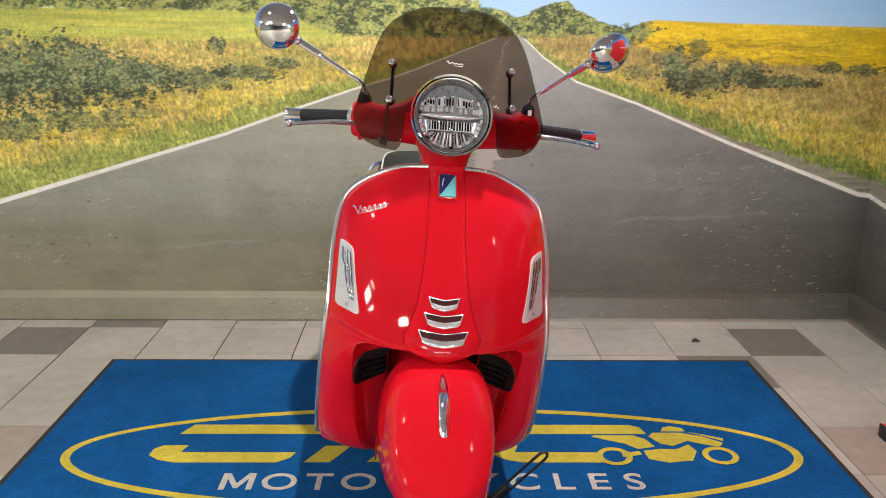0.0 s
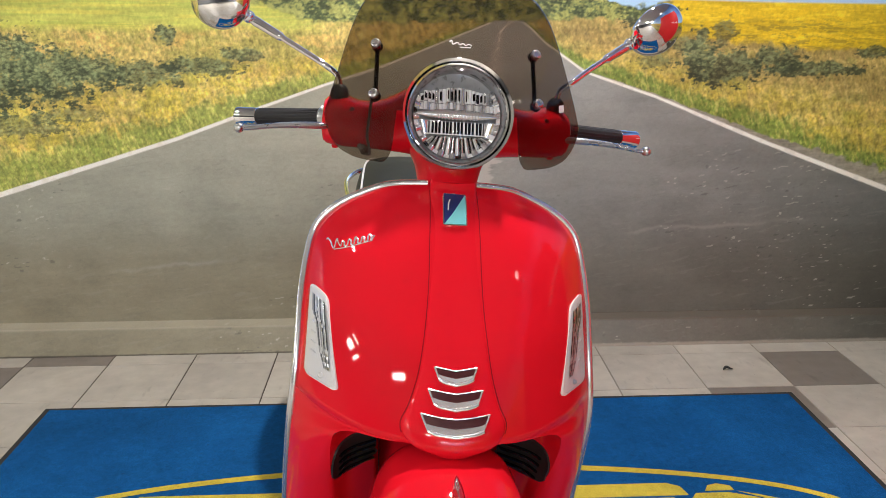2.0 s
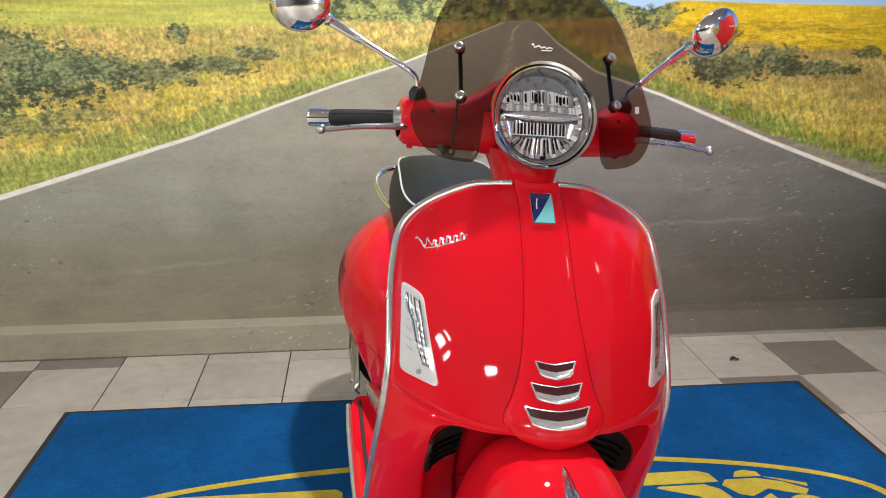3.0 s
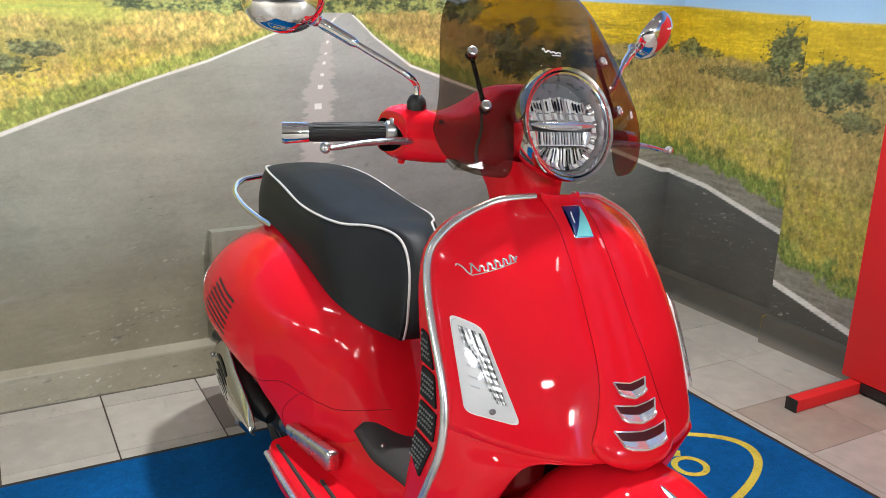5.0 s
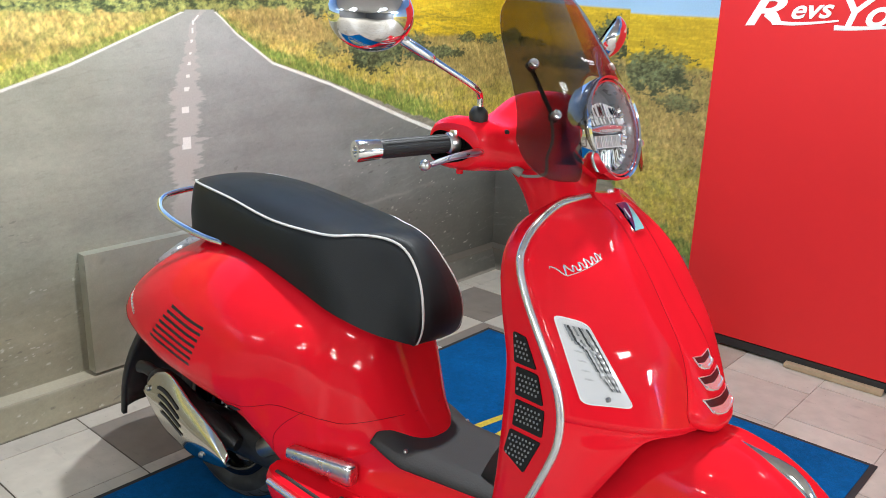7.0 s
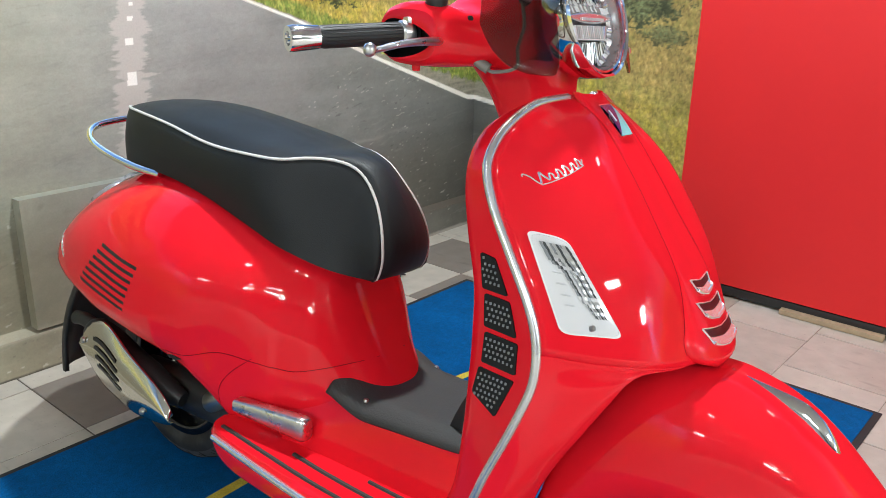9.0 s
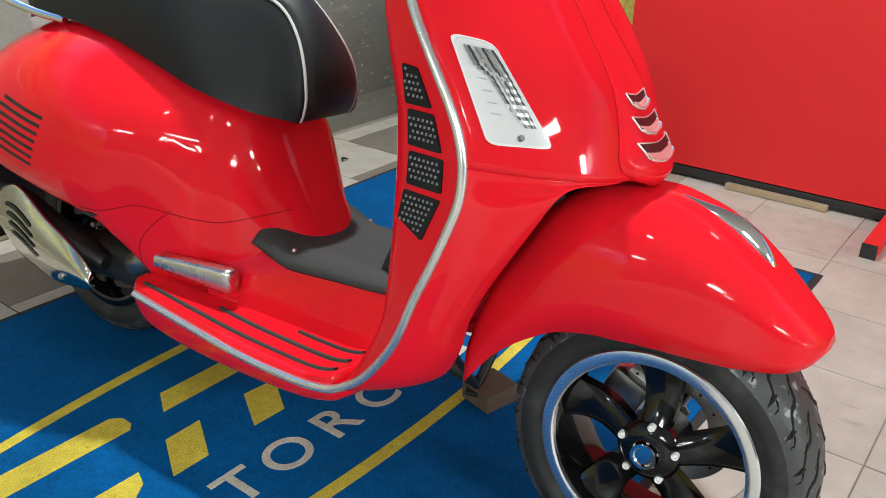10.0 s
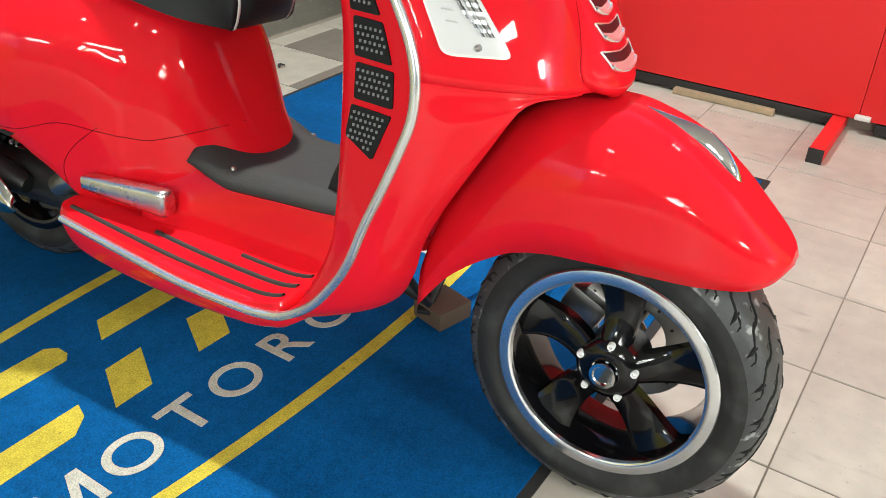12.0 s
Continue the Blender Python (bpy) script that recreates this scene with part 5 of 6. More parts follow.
# floorboard ---------------------------------------------------------------
def floor_grid():
    rows = []
    for y, zb, w, zt in ((0.42, 0.275, 0.150, 0.31), (0.46, 0.240, 0.262, 0.300), (0.50, 0.226, 0.275, 0.285), (0.56, 0.209, 0.278, 0.280), (0.70, 0.191, 0.279, 0.283), (0.82, 0.185, 0.280, 0.292), (0.93, 0.190, 0.277, 0.302), (0.985, 0.205, 0.262, 0.305), (1.005, 0.25, 0.225, 0.300)):
        rows.append([(0.0, y, zt), (0.12, y, zt), (w - 0.035, y, zt), (w - 0.012, y, zt + 0.004), (w - 0.001, y, zt - 0.006), (w - 0.002, y, zt - 0.035), (w - 0.022, y, (zt + zb) / 2 - 0.025), (w - 0.075, y, zb + 0.004), (w * 0.4, y, zb - 0.012), (0.0, y, zb - 0.014)])
    return np.array([cr(r, 40) for r in rows])


FLOOR_G = np.stack([cr(floor_grid()[:, j], 46) for j in range(40)], 1)
FLOOR_TREE = tree_of(FLOOR_G, mirrored(FLOOR_G))
bm = B()
both(bm, FLOOR_G)
floorboard = part("floorboard", bm, RED, scooter, sharp=60)
for sx in (1, -1):
    for u, y0, y1, w in ((0.249, 0.475, 0.965, 0.006), (0.207, 0.480, 0.800, 0.006), (0.168, 0.480, 0.635, 0.005)):
        bm = B()
        pts = np.array([[(sx * (u + k), y, 1.0) for k in np.linspace(-w, w, 5)] for y in np.linspace(y0, y1, 24)])
        a = drape(FLOOR_TREE, pts, (0, 0, -1), 0.004)
        a[:, 0, 2] -= 0.006
        a[:, -1, 2] -= 0.006
        add_grid(bm, a)
        part("tread_strip", bm, MATRUBBER, floorboard, "dark rubber tread strip")


# rear body ----------------------------------------------------------------
STATIONS = ((0.672, 0.385, 0.28, 0.020), (0.690, 0.412, 0.28, 0.068), (0.722, 0.455, 0.275, 0.098), (0.762, 0.518, 0.27, 0.118), (0.796, 0.595, 0.27, 0.138),
            (0.826, 0.655, 0.27, 0.156), (0.86, 0.682, 0.27, 0.170), (0.885, 0.692, 0.27, 0.181), (0.915, 0.701, 0.27, 0.206), (0.95, 0.712, 0.275, 0.236), (1.00, 0.730, 0.28, 0.260), (1.05, 0.745, 0.30, 0.275), (1.10, 0.757, 0.338, 0.285), (1.15, 0.768, 0.366, 0.293), (1.25, 0.780, 0.380, 0.303),
            (1.35, 0.772, 0.394, 0.302), (1.45, 0.745, 0.418, 0.288), (1.55, 0.695, 0.440, 0.257), (1.63, 0.640, 0.452, 0.218), (1.69, 0.585, 0.456, 0.168), (1.73, 0.535, 0.458, 0.110), (1.75, 0.490, 0.46, 0.035))


def body_grid():
    st = np.array(STATIONS)
    ys = np.concatenate([np.linspace(0.672, 0.82, 34), np.linspace(0.828, 1.2, 60), np.linspace(1.21, 1.75, 45)])
    rows = []
    for y in ys:
        zt, zb, w = [float(ci(y, st[:, 0], st[:, k])) for k in (1, 2, 3)]
        low = float(ci(y, (0.672, 0.78, 1.0, 1.07, 1.15, 1.30, 1.50), (0.5, 0.14, 0.14, 0.38, 0.46, 0.60, 0.78)))
        zm = zb + (zt - zb) * float(ci(y, (0.58, 0.9, 1.1, 1.3, 1.80), (0.35, 0.36, 0.38, 0.34, 0.28)))
        dome = float(np.interp(y, (1.15, 1.45), (0, 1)))
        row = []
        for a in np.linspace(0, math.pi, 57):
            c, s = math.cos(a), math.sin(a)
            z = zm + (zt - zm) * abs(c)**(0.82 + 0.13 * dome) if c >= 0 else zm - (zm - zb) * abs(c)**0.95
            fair = float(np.interp(y, (0.72, 0.86, 0.90, 0.96, 1.02, 1.08, 1.15), (1.0, 1.0, 0.192 / max(w, 0.192), 0.208 / max(w, 0.208), 0.228 / max(w, 0.228), 0.262 / max(w, 0.262), 1.0)))
            zj = float(np.interp(y, (0.76, 0.86, 1.0, 1.08, 1.18, 1.31), (0.485, 0.455, 0.452, 0.43, 0.425, 0.45)))
            k = float(soft(zj - 0.09, zj + 0.19, z))
            row.append((w * s**(0.78 + 0.17 * dome if c >= 0 else low) * (k + (1 - k) * min(1.0, fair)), y, z))
        rows.append(row)
    return np.array(rows)


BODY = body_grid()
BODY_TREE = tree_of(BODY, mirrored(BODY))
bm = B()
both(bm, BODY)
body = part("rear_body", bm, RED, scooter, sharp=70)


def side_line(name, pts, r, mat, parent, label="", sx=-1, lift=0.0, n=40):
    bm = B()
    p = np.array([(sx * 0.8, y, z) for y, z in cr(pts, n)])
    tube(bm, drape(BODY_TREE, p, (-sx, 0, 0), lift), r, 6)
    return part(name, bm, mat, parent, label)


for sx in (1, -1):
    side_line("panel_joint", [(0.735, 0.470), (0.765, 0.462), (0.81, 0.448), (0.86, 0.437), (0.93, 0.445), (1.0, 0.452), (1.08, 0.43), (1.18, 0.427), (1.31, 0.452), (1.45, 0.480), (1.56, 0.514), (1.66, 0.535)], 0.0008, RED_DARK, body, sx=sx, n=80)
    side_line("panel_joint", [(0.93, 0.452), (0.98, 0.41), (1.01, 0.370), (1.02, 0.320)], 0.0007, RED_DARK, body, sx=sx, n=30)
    # cooling louvres in the cowl
    for k in range(7):
        s = k / 6
        a, b = np.array((1.318, 0.620)) * (1 - s) + np.array((1.390, 0.532)) * s, np.array((1.186, 0.597)) * (1 - s) + np.array((1.228, 0.499)) * s
        bm = B()
        d = np.array((0.0, 0.0036))
        pts = np.array([[(sx * 0.8, *(a * (1 - t) + b * t + d * w)) for w in (-1, -0.5, 0, 0.5, 1)] for t in np.linspace(0, 1, 15)])
        add_grid(bm, drape(BODY_TREE, pts, (-sx, 0, 0), 0.0006))
        part("louvre_slot", bm, BLACK, body, "dark cooling slot")
    bm = B()
    quad = np.array([(1.148, 0.408), (1.118, 0.420), (1.088, 0.418), (1.118, 0.404)])
    plate(bm, BODY_TREE, quad, (-sx, 0, 0), (sx * 0.8, 0, 0), 0.002, axes=(1, 2), rings=3)
    part("vent_slot", bm, BLACK, body, "small dark slot")
script(BODY_TREE, (-0.8, 0, 0), (1, 0, 0), (1.575, 0.575), (1.500, 0.545), 0.016, 0.0012, 0.001, (1, 2), "small chrome script badge", flip=-1)

# passenger pegs
for sx in (1, -1):
    bm = B()
    rows = []
    for s in np.concatenate([[0, 0.012, 0.035, 0.07], np.linspace(0.12, 0.88, 9), [0.94, 0.975, 0.992, 1]]):
        c = np.array((sx * (0.222 - 0.034 * s), 0.956 - 0.176 * s, 0.352 - 0.010 * s))
        end = min(1.0, (1 - (1 - min(1, s / 0.07))**2)**0.5 + 0.15, (1 - (1 - min(1, (1 - s) / 0.06))**2)**0.5 * 0.4 + 0.6)
        h, w = (0.013 + 0.013 * s**0.8) * end, 0.016 * end
        rows.append([c + np.array((sx * w * math.copysign(abs(math.cos(a))**0.5, math.cos(a)), 0, h * math.copysign(abs(math.sin(a))**0.55, math.sin(a)))) for a in np.linspace(0, 2 * math.pi, 24, endpoint=False)])
    v = add_grid(bm, np.array(rows), True)
    bm.faces.new(v[0])
    bm.faces.new(v[-1][::-1])
    part("passenger_peg", bm, SATIN, scooter, "folded satin alloy footpeg")

# centre tunnel with its rubber mat
rows = []
for y, zt, w in ((0.40, 0.415, 0.150), (0.46, 0.412, 0.148), (0.55, 0.408, 0.147), (0.62, 0.406, 0.150), (0.70, 0.405, 0.156), (0.78, 0.405, 0.166), (0.86, 0.405, 0.182)):
    rows.append(cr([(0, y, zt), (0.06, y, zt - 0.001), (0.105, y, zt - 0.006), (0.130, y, zt - 0.022), (w - 0.008, y, 0.345), (w + 0.004, y, 0.28)], 24))
TUNNEL = np.stack([cr(np.array(rows)[:, j], 24) for j in range(24)], 1)
bm = B()
both(bm, TUNNEL)
part("centre_tunnel", bm, RED, scooter)
bm = B()
a = []
for y in np.concatenate([np.linspace(0.445, 0.74, 26), np.linspace(0.748, 0.778, 6)]):
    w = float(ci(y, (0.44, 0.46, 0.60, 0.72, 0.755, 0.778), (0.126, 0.130, 0.136, 0.144, 0.146, 0.146)))
    a.append([(u, y, 0.417 + 0.030 * float(soft(0.68, 0.785, y)) - 0.004 * math.sin((y - 0.44) * 9) - 0.024 * max(0, (abs(u) - 0.09) / 0.045)**1.6) for u in np.linspace(-w, w, 21)])
a = np.array(a)
add_grid(bm, a)
centre_mat = thicken(part("centre_mat", bm, MATRUBBER, scooter, "dark grey ribbed rubber mat"), 0.008)
for u, y in ((-0.112, 0.70), (0.112, 0.70), (-0.1, 0.47), (0.1, 0.47)):
    bm = B()
    lathe(bm, [(0.0001, 0.004), (0.004, 0.003), (0.006, 0.0), (0.006, -0.003)], pose(u, y, 0.409), 12)
    part("screw", bm, STEEL, centre_mat)


# seat ---------------------------------------------------------------------
SEAT = [  # crown, piping and lower edge of each section, tail to nose
    ((0, 1.522, 0.845), (0.030, 1.518, 0.842), (0.035, 1.505, 0.755)),
    ((0, 1.508, 0.880), (0.075, 1.500, 0.876), (0.085, 1.490, 0.752)),
    ((0, 1.480, 0.896), (0.108, 1.472, 0.886), (0.120, 1.465, 0.750)),
    ((0, 1.440, 0.903), (0.126, 1.435, 0.887), (0.145, 1.430, 0.752)),
    ((0, 1.370, 0.908), (0.138, 1.370, 0.884), (0.160, 1.370, 0.762)),
    ((0, 1.270, 0.909), (0.144, 1.270, 0.874), (0.165, 1.270, 0.768)),
    ((0, 1.130, 0.899), (0.149, 1.130, 0.853), (0.166, 1.130, 0.748)),
    ((0, 1.000, 0.880), (0.143, 1.010, 0.8485), (0.163, 1.000, 0.712)),
    ((0, 0.920, 0.868), (0.120, 0.946, 0.8465), (0.158, 0.920, 0.686)),
    ((0, 0.865, 0.868), (0.086, 0.899, 0.853), (0.148, 0.870, 0.672)),
    ((0, 0.825, 0.864), (0.061, 0.851, 0.853), (0.135, 0.835, 0.661)),
    ((0, 0.788, 0.852), (0.049, 0.810, 0.8435), (0.122, 0.805, 0.653)),
    ((0, 0.755, 0.825), (0.047, 0.7775, 0.821), (0.110, 0.785, 0.648)),
    ((0, 0.727, 0.792), (0.053, 0.748, 0.788), (0.100, 0.768, 0.645)),
    ((0, 0.706, 0.758), (0.061, 0.728, 0.755), (0.090, 0.752, 0.642)),
    ((0, 0.692, 0.722), (0.067, 0.716, 0.720), (0.080, 0.738, 0.639)),
    ((0, 0.690, 0.682), (0.069, 0.712, 0.680), (0.073, 0.728, 0.637)),
    ((0, 0.708, 0.646), (0.067, 0.724, 0.643), (0.069, 0.727, 0.636)),
    ((0, 0.740, 0.634), (0.060, 0.740, 0.634), (0.061, 0.741, 0.633)),
]
top_rows, side_rows = [], []
for c, p, b in SEAT:
    c, p, b = np.array(c), np.array(p), np.array(b)
    top_rows.append([c, c * 0.65 + p * 0.35 + (c - p) * np.array((0, 0.25, 0.25)), c * 0.25 + p * 0.75 + (c - p) * np.array((0, 0.32, 0.30)), p])
    side_rows.append([p, p * 0.85 + b * 0.15 + np.array((0.008, 0, 0)), p * 0.45 + b * 0.55 + np.array((0.010, 0, 0)), b])
TOP, SIDE = spread(top_rows, 70, 17), spread(side_rows, 70, 13)
seat = new("seat")
seat.parent = scooter
bm = B()
both(bm, TOP)
part("seat_top", bm, VINYL, seat, "black vinyl top panel", sharp=80)
bm = B()
both(bm, SIDE)
part("seat_side", bm, VINYL, seat, "black vinyl side panel", sharp=80)
bm = B()
for sx in (1, -1):
    tube(bm, TOP[:, -1] * np.array((sx, 1, 1)) + np.array((sx * 0.001, 0, 0.001)), 0.0030, 8)
part("piping", bm, PIPING, seat, "white piping along the seam")

bm = B()
rail = [(0.158, 1.29, 0.762), (0.176, 1.36, 0.772), (0.190, 1.44, 0.790), (0.188, 1.51, 0.812), (0.150, 1.556, 0.832), (0.07, 1.572, 0.842), (0, 1.574, 0.843)]
tube(bm, cr(rail + [(-u, y, z) for u, y, z in rail[-2::-1]], 80), 0.0085, 12)
part("grab_rail", bm, CHROME, scooter, "chrome passenger grab rail")

# tail lamp and mud flap
bm = B()
rows = []
for s in np.linspace(0, 1, 9):
    w = 0.138 * math.sqrt(max(0.0, 1 - 0.75 * (2 * s - 1)**2)) + 0.002
    rows.append([(u * w, 1.680 - 0.075 * s - 0.050 * u * u, 0.590 + 0.098 * s - 0.008 * u * u) for u in np.linspace(-1, 1, 21)])
add_grid(bm, np.array(rows))
thicken(part("tail_lamp", bm, LAMP_GREY, scooter, "smoky grey tail lamp in a grey surround"), 0.03, 0)
bm = B()
rows = [[(0.122 * math.sin(a), y - 0.070 * (1 - math.cos(a)), z) for a in np.linspace(-1.6, 1.6, 17)] for y, z in cr([(1.70, 0.50), (1.76, 0.42), (1.83, 0.31), (1.865, 0.21), (1.872, 0.115)], 16)]
add_grid(bm, np.array(rows))
thicken(part("mud_flap", bm, BLACK, scooter, "black rear mud flap"), 0.012, 0)

# engine, swing arm and exhaust
bm = B()
tube(bm, cr([(-0.10, 0.98, 0.26), (-0.11, 1.12, 0.25), (-0.125, 1.28, 0.25), (-0.125, 1.40, 0.245)], 16), np.linspace(0.055, 0.045, 16), 14)
tube(bm, cr([(0.11, 0.98, 0.27), (0.13, 1.15, 0.26), (0.13, 1.40, 0.25)], 16), 0.065, 14)
block(bm, pose(0, 1.06, 0.30), 0.30, 0.20, 0.20, 0.04)
block(bm, pose(0, 1.30, 0.52), 0.36, 0.40, 0.10, 0.03)
part("engine", bm, BLACK, scooter, "black engine casing and swing arm")
bm = B()
tube(bm, cr([(-0.15, 1.02, 0.33), (-0.165, 1.06, 0.31), (-0.165, 1.11, 0.28)], 10), (0.024,) * 10, 12)
block(bm, pose(-0.165, 1.055, 0.325, 30, 0, 0), 0.05, 0.05, 0.04, 0.01)
part("cylinder_cover", bm, STEEL, scooter, "bare alloy engine part")
bm = B()
path = cr([(-0.180, 1.19, 0.262), (-0.192, 1.24, 0.275), (-0.205, 1.32, 0.300), (-0.205, 1.45, 0.335), (-0.20, 1.52, 0.352)], 24)
tube(bm, path, np.interp(np.linspace(0, 1, 24), (0, 0.12, 0.3, 0.8, 0.94, 1), (0.018, 0.030, 0.040, 0.042, 0.036, 0.020)), 24)
tube(bm, cr([(-0.195, 1.52, 0.352), (-0.20, 1.56, 0.36), (-0.205, 1.585, 0.358)], 8), 0.017, 12)
exhaust = part("exhaust", bm, BLACK, scooter, "black silencer")


def heat_shield_point(s, t):
    """s along the shield, nose to tail; t across, -1 to 1."""
    y = 1.152 + 0.353 * s
    zc = float(ci(y, (1.15, 1.20, 1.30, 1.40, 1.45, 1.51), (0.248, 0.262, 0.282, 0.317, 0.322, 0.326)))
    w = float(ci(y, (1.15, 1.16, 1.20, 1.30, 1.40, 1.45, 1.49, 1.506), (0.006, 0.020, 0.042, 0.070, 0.086, 0.070, 0.040, 0.012)))
    bulge = math.cos(t * 1.25)
    return (-0.228 - 0.030 * bulge * (0.45 + 0.55 * math.sin(math.pi * min(1, 0.15 + 0.75 * s))), y, zc + w * t)


bm = B()
add_grid(bm, np.array([[heat_shield_point(s, t) for t in np.linspace(-1, 1, 21)] for s in np.linspace(0.0, 1, 31)]))
thicken(part("heat_shield", bm, HEATSHIELD, exhaust, "polished exhaust heat shield"), 0.004)
for k in range(4):
    bm = B()
    row = []
    for q in np.linspace(0, 1, 13):
        t = 0.50 - 0.24 * k - 0.06 * q
        s = 0.80 - 0.27 * q - 0.02 * k
        row.append([np.array(heat_shield_point(s, t + d * 0.055)) + np.array((-0.0022, 0, 0)) for d in (-1, 0, 1)])
    add_grid(bm, np.array(row))
    part("shield_slot", bm, BLACK, exhaust, "black slot in the heat shield")
for s, t in ((0.93, 0.35), (0.26, -0.55)):
    p = Vector(heat_shield_point(s, t))
    bm = B()
    lathe(bm, [(0.0001, 0.004), (0.004, 0.004), (0.007, 0.002), (0.008, -0.002)], Matrix.Translation(p + Vector((-0.004, 0, 0))) @ pose(0, 0, 0, 0, -90, 0), 14)
    part("bolt", bm, STEEL, exhaust)


# handlebar ----------------------------------------------------------------
def bar_cover_grid():
    rows = []
    for u, y0, y1, z0, z1 in ((0.0, 0.412, 0.580, 1.060, 1.212), (0.05, 0.412, 0.580, 1.062, 1.204), (0.09, 0.416, 0.585, 1.066, 1.178), (0.125, 0.424, 0.592, 1.068, 1.160), (0.16, 0.438, 0.598, 1.068, 1.154), (0.180, 0.454, 0.602, 1.066, 1.157), (0.200, 0.468, 0.604, 1.066, 1.163), (0.216, 0.476, 0.604, 1.067, 1.161), (0.229, 0.482, 0.602, 1.069, 1.156), (0.235, 0.487, 0.598, 1.074, 1.150)):
        yc, zc, ry, rz = (y0 + y1) / 2, (z0 + z1) / 2, (y1 - y0) / 2, (z1 - z0) / 2
        row = []
        for a in np.linspace(0, 2 * math.pi, 33):
            c, s = math.cos(a), math.sin(a)
            row.append((u, yc - ry * math.copysign(abs(c)**0.72, c), zc + rz * math.copysign(abs(s)**0.72, s)))
        rows.append(row)
    a = np.array(rows)
    return np.stack([cr(a[:, j], 26) for j in range(33)], 1)


COVER = bar_cover_grid()
COVER_TREE = tree_of(COVER, COVER * np.array((-1, 1, 1)))
bm = B()
both(bm, COVER)
cover = part("handlebar_cover", bm, RED, scooter, turn=STEER, sharp=60)
for sx in (1, -1):
    # open end of the cover: a wedge that narrows towards the front
    e = COVER[-1] * np.array((sx, 1, 1))
    lo, hi = e.min(0), e.max(0)
    share = (e[:, 1] - lo[1]) / (hi[1] - lo[1])
    mouth = np.stack([e[:, 0] + sx * 0.002, lo[1] + 0.006 + share * (hi[1] - lo[1] - 0.010), 1.106 + (e[:, 2] - (lo[2] + hi[2]) / 2) * (0.12 + 0.80 * np.sqrt(share))], 1)
    bm = B()
    add_grid(bm, np.array([e, e * 0.5 + mouth * 0.5 + np.array((sx * 0.0015, 0, 0)), mouth]))
    part("cover_rim", bm, RED, cover, turn=STEER)
    bm = B()
    deep = mouth * 0.9 + mouth[:-1].mean(0) * 0.1 - np.array((sx * 0.022, 0, 0))
    add_grid(bm, np.array([mouth, deep, deep * 0.02 + deep[:-1].mean(0) * 0.98]))
    part("switch_opening", bm, HOLLOW, scooter, "dark opening for the controls", turn=STEER)
    bm = B()
    p = Vector(drape(COVER_TREE, np.array([(sx * 0.183, -0.6, 1.142)]), (0, 1, 0), 0.0)[0])
    lathe(bm, [(0.0001, 0.0012), (0.0045, 0.0012), (0.0052, -0.002)], Matrix.Translation(p) @ Vector((sx * 0.5, -1, 0.2)).to_track_quat("Z", "Y").to_matrix().to_4x4(), 10)
    part("cover_screw", bm, BLACK, cover, "small dark screw", turn=STEER)
    bm = B()
    lathe(bm, [(0.0001, -0.010), (0.0055, -0.010), (0.0065, -0.007), (0.0065, 0.006)], pose(sx * 0.213, 0.540, 1.069), 12)
    part("cover_lug", bm, RED, cover, turn=STEER)
bm = B()
rows = []
for z, y0, y1, w in ((1.085, 0.385, 0.585, 0.085), (1.055, 0.385, 0.560, 0.066), (1.02, 0.385, 0.530, 0.056), (0.985, 0.40, 0.508, 0.053), (0.965, 0.41, 0.50, 0.053)):
    yc, ry = (y0 + y1) / 2, (y1 - y0) / 2
    rows.append([(w * math.copysign(abs(math.sin(a))**0.8, math.sin(a)), yc - ry * math.copysign(abs(math.cos(a))**0.8, math.cos(a)), z) for a in np.linspace(0, 2 * math.pi, 33)])
add_grid(bm, np.stack([cr(np.array(rows)[:, j], 18) for j in range(33)], 1))
part("steering_neck", bm, RED, scooter, turn=STEER, sharp=60)

